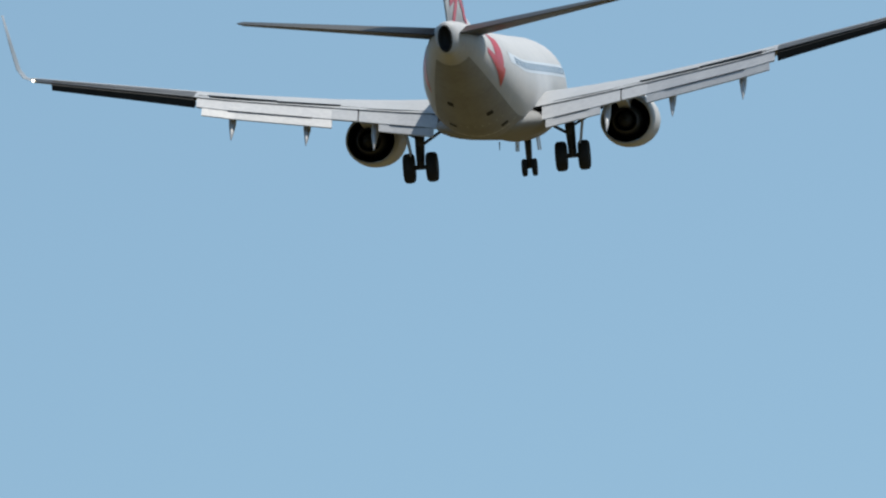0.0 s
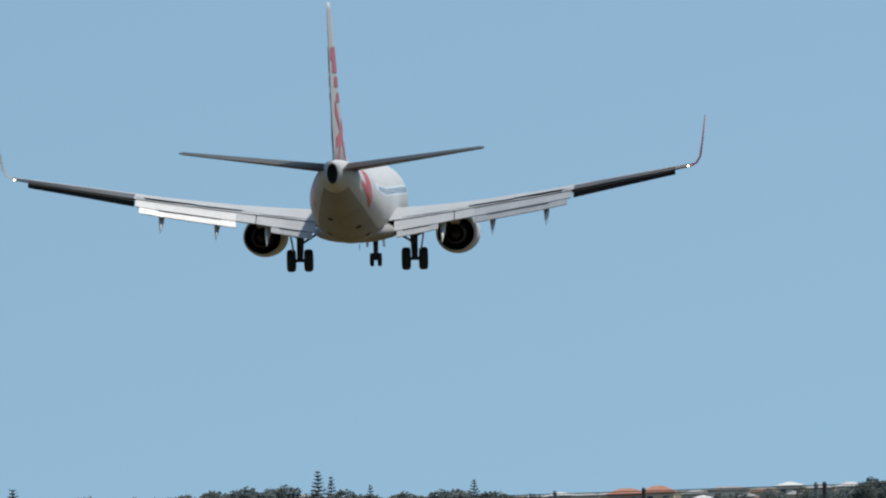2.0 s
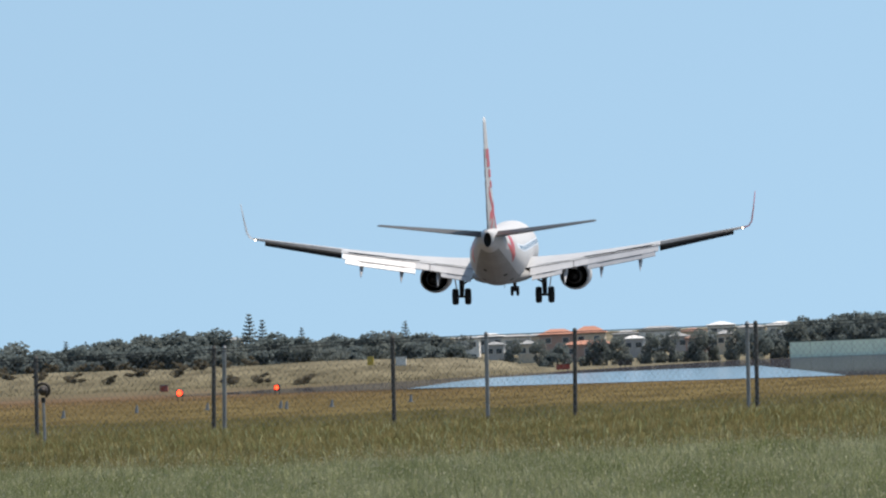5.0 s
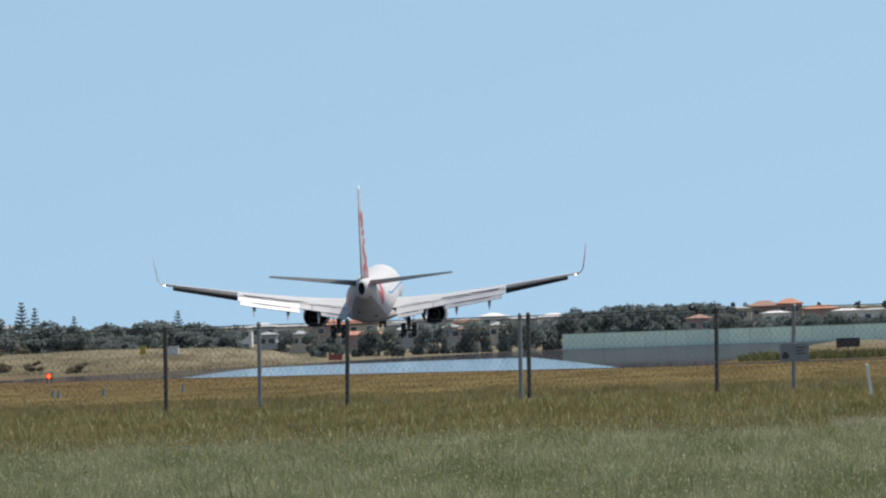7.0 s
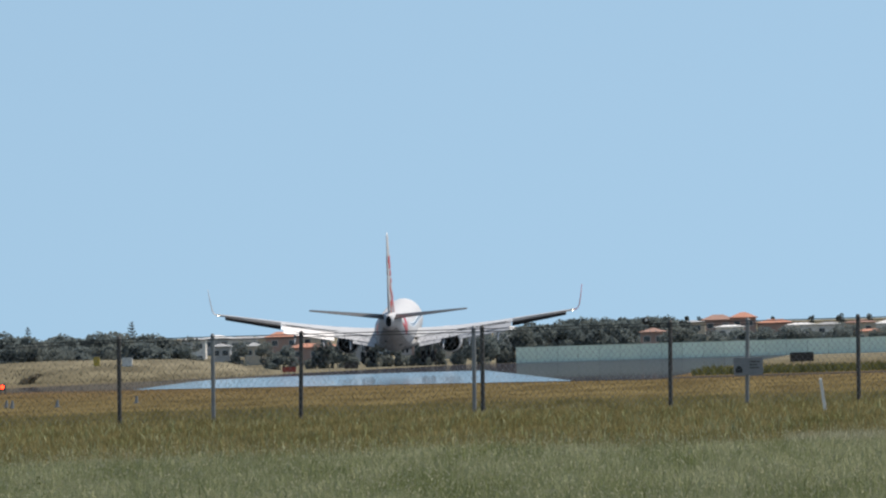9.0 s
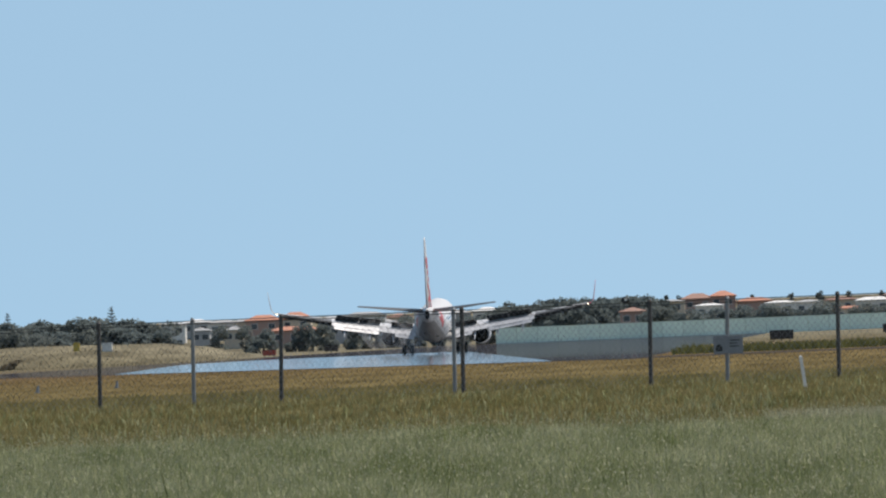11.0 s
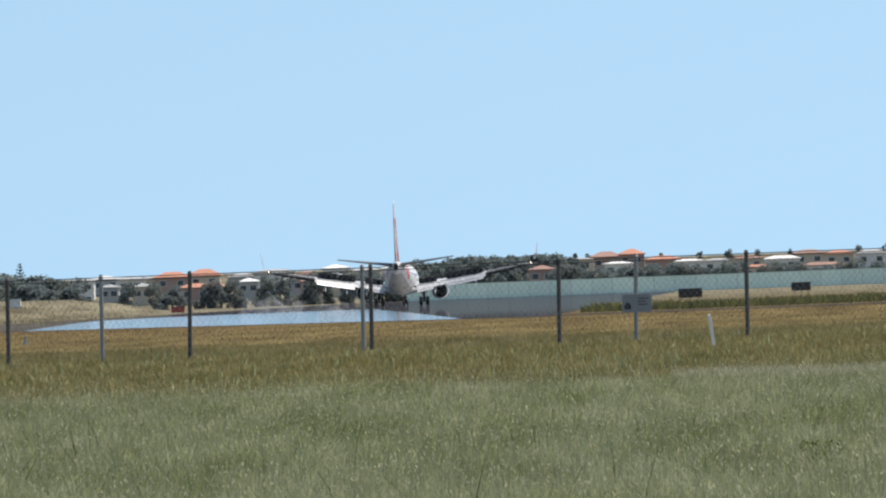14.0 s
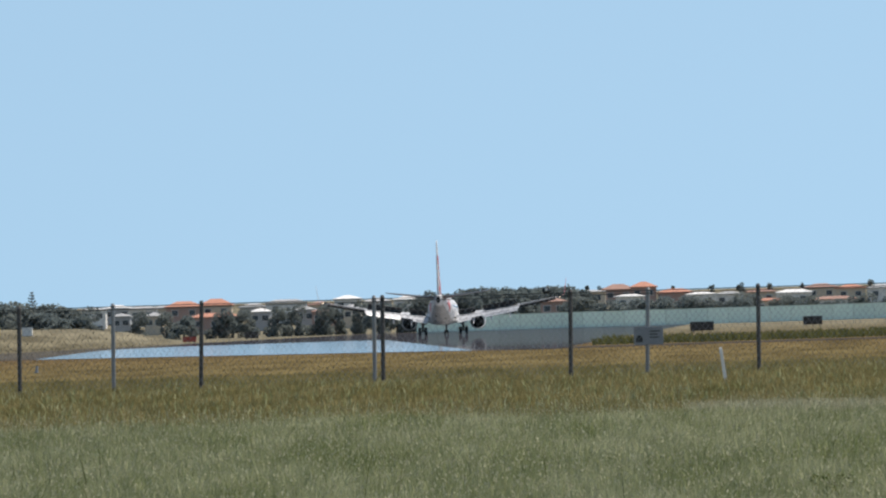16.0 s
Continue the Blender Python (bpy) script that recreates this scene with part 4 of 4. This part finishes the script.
def marker(a, d):
    x, y = plan(a, d)
    ob = new("marker_cone")
    ob.matrix_basis = pose(x, y, 0, 0, 6, 0)
    tagged(ob, "small pale marker in the brown grass", "marker", "grass markers")
    part("body", tube((0, 0, 0.03), (0, 0, 0.34), 0.09, 0.04, 10), GALV, ob)
    part("base", tube((0, 0, 0), (0, 0, 0.03), 0.13, n=12), GALV, ob)


for a in (-1232, -1085, -955, -830, -700, -610, -470, -690):
    marker(a, 430 + (a * 7 % 40))

# ---------------------------------------------------------------- fence
FENCE_D = 285.0
DARK_POSTS = [-1755, -1441, -1128, -816, -496, -176, 147, 479, 812, 1145, 1477]
GREY_POSTS = [-1725, -1261, -797, -330, 132, 614, 1064, 1520]


def top_of(a):
    return 2.47 if a > -500 else 2.47 - 0.17 * min(1.0, (-500 - a) / 600)


fence = new("chain_link_fence")
tagged(fence, "chain-link airfield fence on weathered steel posts", "fence")
for posts, d, material, r in ((DARK_POSTS, FENCE_D, POSTDARK, 0.06), (GREY_POSTS, FENCE_D + 2.2, GALV, 0.058)):
    for a in posts:
        x, y = plan(a, d)
        h = top_of(a)
        lean = 0.012 * math.sin(a * 1.7) * h
        ob = part("post", tube((x - 0.077, y, -0.3), (x + lean, y, h), r, n=12), material, fence)
        part("post_cap", tube((x + lean, y, h), (x + lean, y, h + 0.07), r * 1.2, r * 0.6, 12), material, ob)
SPANS = list(zip(DARK_POSTS, DARK_POSTS[1:]))
for a, b in SPANS:
    (x0, y0), (x1, y1) = plan(a, FENCE_D - 0.09), plan(b, FENCE_D - 0.09)
    h0, h1 = top_of(a), top_of(b)
    p, q = Vector((x0, y0, 0)), Vector((x1, y1, 0))
    n = (q - p).length
    along = (q - p) / n
    verts, faces = [], []

    def wire(u0, z0, u1, z1, w=0.003):
        c0, c1 = p + along * u0 + Vector((0, 0, z0)), p + along * u1 + Vector((0, 0, z1))
        side = Vector((0, 1, 0)).cross((c1 - c0).normalized()) * w
        k = len(verts)
        dep = Vector((0, w, 0))
        for c in (c0, c1):
            verts.extend([c + side, c + dep, c - side])
        faces.extend([(k, k + 1, k + 4, k + 3), (k + 1, k + 2, k + 5, k + 4), (k + 2, k, k + 3, k + 5)])

    step, hh = 0.17, min(h0, h1) - 0.12
    i = -int(hh / step) - 1
    while i * step < n:
        for s in (1, -1):
            u0, u1 = i * step, i * step + hh * 0.8
            z0, z1 = (0, hh) if s > 0 else (hh, 0)
            if u1 > 0:
                t0 = max(0.0, -u0 / (u1 - u0))
                t1 = min(1.0, (n - u0) / (u1 - u0))
                wire(u0 + (u1 - u0) * t0, z0 + (z1 - z0) * t0, u0 + (u1 - u0) * t1, z0 + (z1 - z0) * t1)
        i += 1
    pydata("mesh_panel", [tuple(v) for v in verts], faces, WIRE, fence)
    for drop in (0.03, 0.11):
        verts, faces = [], []
        wire(0, h0 - drop, n, h1 - drop, 0.012)
        pydata("top_wire", [tuple(v) for v in verts], faces, POSTDARK, fence)

# plate on one of the posts, with a dark emblem and bars of small writing
x, y = plan(614, FENCE_D + 2.08)
plate = new("fence_plate")
plate.matrix_basis = pose(x, y, 0.25) @ Matrix.Diagonal((0.853, 0.853, 0.853, 1))
tagged(plate, "grey metal plate with dark emblem on a fence post", "sign")
part("plate", box(-0.49, -0.02, 0.78, 0.49, 0.0, 1.36, bevel=0.004), SIGNGREY, plate)
part("emblem", box(-0.42, -0.026, 0.86, -0.20, -0.0205, 1.0), BLACK, plate)
part("emblem", tube((-0.31, -0.0262, 1.0), (-0.31, -0.0208, 1.0), 0.09, n=16), BLACK, plate)
for k, w in enumerate((0.34, 0.26, 0.32)):
    part("bar", box(0.04, -0.026, 1.2 - 0.1 * k, 0.04 + w, -0.0205, 1.235 - 0.1 * k), BOARD, plate)

# small dark round fitting above the fence
x, y = plan(435, FENCE_D)
ball = new("fence_lamp")
ball.matrix_basis = pose(x, y, 0.25) @ Matrix.Diagonal((0.853, 0.853, 0.853, 1))
tagged(ball, "small round black lamp with white lens above the fence", "lamp")
part("clamp", tube((0, -0.09, 2.44), (0, 0, 2.58), 0.02, n=8), GALV, ball)
part("lamp_head", lathe_y([(-0.09, 0.07), (-0.06, 0.12), (0.05, 0.13), (0.1, 0.03)], (0, 0, 2.67), 18, caps=True), BLACK, ball)
part("lens", lathe_y([(-0.1, 0.05), (-0.085, 0.05)], (0.02, 0, 2.70), 14, caps=True), STAKE, ball, "white lens")

# leaning white stake
x, y = plan(744, 250)
stake = new("marker_stake")
stake.matrix_basis = pose(x + 0.06, y, 0, 0, -7, 0)
tagged(stake, "leaning white-painted wooden marker stake in grass", "stake")
part("stake", box(-0.04, -0.03, -0.1, 0.04, 0.03, 0.86, bevel=0.008), STAKE, stake)
part("cap", loft([[(-0.04, -0.03, 0.86), (0.04, -0.03, 0.86), (0.04, 0.03, 0.86), (-0.04, 0.03, 0.86)], [(-0.02, -0.01, 0.90), (0.02, -0.01, 0.90), (0.02, 0.01, 0.90), (-0.02, 0.01, 0.90)]]), STAKE, stake)


# ---------------------------------------------------------------- grass
def grass(name, seed, n, d0, d1, h0, h1, width, material, label, power=1.0, patchy=0.0, a0=-0.125, a1=0.024, bank=False):
    """n bent blades spread over the field between two distances, as two-segment strips."""
    rng = np.random.default_rng(seed)
    d = d0 + (d1 - d0) * rng.uniform(0, 1, n) ** power
    a = rng.uniform(a0, a1, n)
    x, y = d * np.sin(a), d * np.cos(a)
    wave = 0.5 + 0.28 * np.sin(x * 0.9 + y * 0.13) * np.sin(y * 0.21 - x * 0.35) + 0.22 * np.sin(x * 0.31 + 1.3) * np.sin(y * 0.07 + x * 0.11)
    if patchy:
        keep = rng.uniform(0, 1, n) < (1 - patchy) + patchy * np.clip(wave, 0, 1) ** (1 + 4 * (patchy >= 1))
        x, y, d, wave = x[keep], y[keep], d[keep], wave[keep]
        n = len(x)
    # keep clear of the pavement
    free = np.where(x < -10, y < 764 - (x + 73) * 3.06, (y < 588) | ((y > 625) & (h1 > 0.5))) & ~((x < -73) & (y > 760))
    free = x < -74 if bank else free
    x, y, d, wave = x[free], y[free], d[free], wave[free]
    n = len(x)
    h = rng.uniform(h0, h1, n) * (0.75 + 0.5 * wave)
    t = rng.uniform(0, 2 * np.pi, n)
    w = width * (d / d0) ** 0.8 * rng.uniform(0.6, 1.4, n)
    lean = h * rng.uniform(0.1, 0.7, n)
    la = rng.uniform(0, 2 * np.pi, n)
    lx, ly = lean * np.cos(la), lean * np.sin(la)
    sx, sy = w * np.cos(t), w * np.sin(t) * 0.4
    z0 = np.array([ground_z(p, q) - 0.03 for p, q in zip(x, y)]) if bank else np.zeros(n)
    p = np.stack([np.stack([x - sx, y - sy, z0], 1), np.stack([x + sx, y + sy, z0], 1),
                  np.stack([x + sx * 0.8 + lx * 0.35, y + sy + ly * 0.35, z0 + h * 0.6], 1), np.stack([x - sx * 0.8 + lx * 0.35, y - sy + ly * 0.35, z0 + h * 0.6], 1),
                  np.stack([x + lx, y + ly, z0 + h], 1)], 1).reshape(-1, 3)
    k = np.arange(n) * 5
    faces = np.stack([k, k + 1, k + 2, k + 3], 1).tolist() + np.stack([k + 3, k + 2, k + 4], 1).tolist()
    ob = pydata(name, p.tolist(), faces, material)
    tagged(ob, label, "grass", kind="stuff")
    return x + lx, y + ly, h, d


grass("grass", 31, 340000, 44, 152, 0.2, 0.42, 0.0036, GRASS_NEAR, "tall grey-green seeding grass", 1.2, 0.35)
grass("green_clumps", 41, 46000, 46, 150, 0.2, 0.43, 0.0046, CLUMP, "darker green clumps in the tall grass", 1.2, 1.0)
grass("dry_grass", 32, 190000, 148, 345, 0.07, 0.25, 0.0075, GRASS_MID, "olive and brown drying grass by the fence", 1.0, 0.55)
grass("green_tufts", 36, 26000, 148, 300, 0.12, 0.3, 0.010, GRASS_NEAR, "green tufts among the drying grass", 1.6, 0.85)
grass("brown_grass", 33, 45000, 310, 745, 0.02, 0.055, 0.012, GRASS_FAR, "short brown grass before the runway", 1.0, 0.4)
grass("rough_strip", 38, 9000, 640, 720, 0.25, 0.6, 0.05, GRASS_ROUGH, "rough greener grass strip beyond the taxiway", 1.0, 0.6, -0.022, 0.03)
grass("pale_track", 37, 4000, 152, 153, 0.42, 0.47, 0.005, SEED, "pale trodden strip of dry grass", 1.0, 0.3, -0.006, 0.024)
grass("bank_grass", 40, 9000, 1090, 1420, 0.12, 0.36, 0.03, STRAW, "straw-coloured tussocks on the sandy bank", 1.0, 0.7, -0.13, -0.058, True)


def seed_heads():
    rng = np.random.default_rng(35)
    n = 52000
    d = 44 + 108 * rng.uniform(0, 1, n) ** 1.2
    a = rng.uniform(-0.125, 0.024, n)
    x, y = d * np.sin(a), d * np.cos(a)
    h = rng.uniform(0.28, 0.55, n)
    w = 0.0036 * (d / 56) ** 0.5 * rng.uniform(0.6, 1.3, n)
    l = rng.uniform(0.007, 0.018, n)
    t = rng.uniform(0, 2 * np.pi, n)
    cx, cy = np.cos(t), np.sin(t)
    tx, ty = rng.normal(0, 0.008, n), rng.normal(0, 0.008, n)
    head = np.stack([np.stack([x - tx, y - ty, h - l], 1), np.stack([x + w * cx, y + w * cy, h], 1), np.stack([x + tx, y + ty, h + l], 1), np.stack([x - w * cx, y - w * cy, h], 1)], 1).reshape(-1, 3)
    k = np.arange(n) * 4
    ob = pydata("seed_heads", head.tolist(), np.stack([k, k + 1, k + 2, k + 3], 1).tolist(), SEED)
    tagged(ob, "pale seed heads over the tall grass", "grass", kind="stuff")
    st = np.stack([np.stack([x - tx - 0.002, y, h * 0.5], 1), np.stack([x - tx + 0.002, y, h * 0.5], 1), np.stack([x - tx, y - ty, h - l], 1)], 1).reshape(-1, 3)
    k = np.arange(n) * 3
    ob = pydata("seed_stems", st.tolist(), np.stack([k, k + 1, k + 2], 1).tolist(), GRASS_NEAR)
    tagged(ob, "thin stems of the seeding grass", "grass", kind="stuff")


seed_heads()


def weed(a, d, h, seed):
    rng = np.random.default_rng(seed)
    x, y = plan(a, d)
    ob = new("weed")
    ob.matrix_basis = pose(x, y, 0)
    tagged(ob, "dark green leafy weed in the tall grass", "weed", "weeds")
    part("stem", tube((0, 0, 0), (0.02, 0, h), 0.006, 0.003, 6), BARK, ob)
    cs = np.array([(rng.normal(0, h * 0.3), rng.normal(0, h * 0.3), h * rng.uniform(0.4, 1.05)) for i in range(7)])
    crown = new("foliage", quad_mesh("foliage", leaves(rng, cs, np.full(7, h * 0.2), 220, 0.012), WEED))
    crown.parent = ob


for k, (a, d, h) in enumerate(((941, 80, 0.40), (930, 82, 0.34), (-640, 120, 0.36))):
    weed(a, d, h, 70 + k)
grass("tall_stems", 39, 110, 46, 100, 0.45, 0.75, 0.003, WEED, "single tall dark grass stems", 1.0, 0.0)

# ---------------------------------------------------------------- tyre smoke
def smoke_material():
    m = bpy.data.materials.new("tyre_smoke")
    m.use_nodes = True
    n, l = m.node_tree.nodes, m.node_tree.links
    n.remove(n["Principled BSDF"])
    dif, tra, clear = n.new("ShaderNodeBsdfDiffuse"), n.new("ShaderNodeBsdfTranslucent"), n.new("ShaderNodeBsdfTransparent")
    both, mix = n.new("ShaderNodeMixShader"), n.new("ShaderNodeMixShader")
    for q in (dif, tra):
        q.inputs["Color"].default_value = (0.86, 0.88, 0.90, 1)
    both.inputs[0].default_value = 0.5
    l.new(dif.outputs[0], both.inputs[1])
    l.new(tra.outputs[0], both.inputs[2])
    ns = n.new("ShaderNodeTexNoise")
    ns.inputs["Scale"].default_value, ns.inputs["Detail"].default_value = 0.6, 3
    l.new(n.new("ShaderNodeTexCoord").outputs["Object"], ns.inputs["Vector"])
    rng = n.new("ShaderNodeMapRange")
    rng.inputs["From Min"].default_value, rng.inputs["From Max"].default_value = 0.38, 0.75
    rng.inputs["To Min"].default_value, rng.inputs["To Max"].default_value = 0.0, 0.13
    l.new(ns.outputs["Fac"], rng.inputs["Value"])
    l.new(rng.outputs["Result"], mix.inputs[0])
    l.new(clear.outputs[0], mix.inputs[1])
    l.new(both.outputs[0], mix.inputs[2])
    l.new(mix.outputs[0], n["Material Output"].inputs["Surface"])
    return m


SMOKE = smoke_material()
CLOUDS = []
for k, (cx, cy, n) in enumerate(((-45.0, 1085.0, 5), (-39.6, 1090.0, 2))):
    cloud = new("tyre_smoke")
    tagged(cloud, "thin bluish-white tyre smoke over the runway", "smoke", "tyre smoke")
    rs = random.Random(60 + k)
    for i in range(n):
        bm = bmesh.new()
        r = rs.uniform(1.2, 2.2)
        bmesh.ops.create_icosphere(bm, subdivisions=3, radius=r)
        for v in bm.verts:
            v.co *= 1 + 0.35 * noise.noise(v.co * (1.1 / r) + Vector((i * 3.1, k, 0)))
        bmesh.ops.translate(bm, verts=bm.verts, vec=((i - n / 2) * 1.3 + rs.uniform(-0.4, 0.4), rs.uniform(-10, 10), rs.uniform(0.8, 3.0)))
        ob = part("puff", bm, SMOKE, cloud, smooth=True)
        ob.visible_shadow = False
    CLOUDS.append((cloud, cx, cy))


# ---------------------------------------------------------------- movement
# seconds, x, y, height of the main wheels' foot, pitch, bank (right wing down), yaw to the left
FLIGHT = [
    (0.0, -39.98, 376.7, 20.87, 2.8, -2.4, 1.3), (0.5, -40.18, 408.1, 19.23, 2.8, -2.4, 1.3), (1.0, -40.37, 439.6, 17.58, 2.7, -2.5, 1.3),
    (1.5, -40.22, 471.1, 15.83, 2.5, -1.4, 1.3), (2.0, -40.87, 502.7, 14.42, 2.2, 0.8, 1.2), (2.5, -41.09, 534.4, 12.81, 2.0, 1.2, 1.1),
    (3.0, -41.44, 566.2, 11.11, 1.8, 1.1, 0.9), (4.2, -41.88, 643.0, 7.50, 1.9, 1.0, 0.6), (5.5, -42.18, 726.6, 4.63, 2.6, 0.7, 0.4),
    (6.0, -42.17, 758.9, 3.79, 2.9, -0.0, 0.3), (6.5, -42.13, 791.4, 3.06, 3.0, -0.1, 0.2), (7.0, -42.14, 823.9, 2.49, 3.1, 0.4, 0.2),
    (7.5, -42.23, 856.5, 2.09, 3.2, 0.6, 0.1), (8.0, -42.22, 889.2, 1.74, 3.3, 0.7, 0.0), (8.5, -42.24, 922.0, 1.42, 3.4, 0.9, 0.0),
    (9.0, -42.25, 954.9, 1.23, 3.4, 0.8, 0.0), (10.2, -42.10, 1034.5, 0.32, 3.0, 0.6, 0.0), (10.7, -42.07, 1067.7, 0.03, 2.8, 0.3, 0.0),
    (11.5, -41.94, 1120.9, 0.03, 2.1, 0.3, 0.0), (12.0, -41.91, 1154.3, 0.03, 1.6, 0.1, 0.0), (12.5, -42.06, 1187.9, 0.03, 1.3, -0.1, 0.0),
    (13.0, -42.16, 1221.5, 0.03, 0.8, 0.2, 0.0), (13.5, -42.28, 1255.3, 0.03, 0.35, 0.3, 0.0), (14.0, -42.41, 1289.1, 0.03, 0.0, 0.1, 0.0),
    (14.5, -42.38, 1323.0, 0.03, 0.0, 0.1, 0.0), (15.0, -42.48, 1357.1, 0.03, 0.0, 0.1, 0.0), (15.5, -42.56, 1391.2, 0.03, 0.0, 0.0, 0.0),
    (16.0, -42.71, 1425.4, 0.03, 0.0, -0.0, 0.0),
]


def motions():
    walk(plane, [(t, pose(x, y, z, 0, 0, yaw) @ pose(0, 0, 0, pitch, bank, 0)) for t, x, y, z, pitch, bank, yaw in FLIGHT])
    for ob, cx, cy in CLOUDS:
        walk(ob, [(t, pose(cx + dx, cy + dx, z)) for t, dx, z in ((0.0, 0, -8), (10.5, 0, -8), (10.9, 0.2, -0.5), (11.5, 0.0, 0), (12.5, -1.2, 0.2), (13.5, -2.4, -0.8), (15.0, -4.2, -6), (16.0, -5.4, -8))])
    for ob, base, x0, s in SPOILERS:
        up = 56 if x0 > 5 else 50
        walk(ob, [(t, base @ pose(0, 0, 0, -q, 0, 0)) for t, q in ((0.0, -4.5), (0.6, -4.5), (1.0, 3 if s > 0 and x0 > 5 else -4.5), (1.4, 1 if s > 0 and x0 > 5 else -4.5), (1.8, -4.5), (10.6, -4.5), (10.9, up * 0.5), (11.3, up), (16.0, up))])


motions()
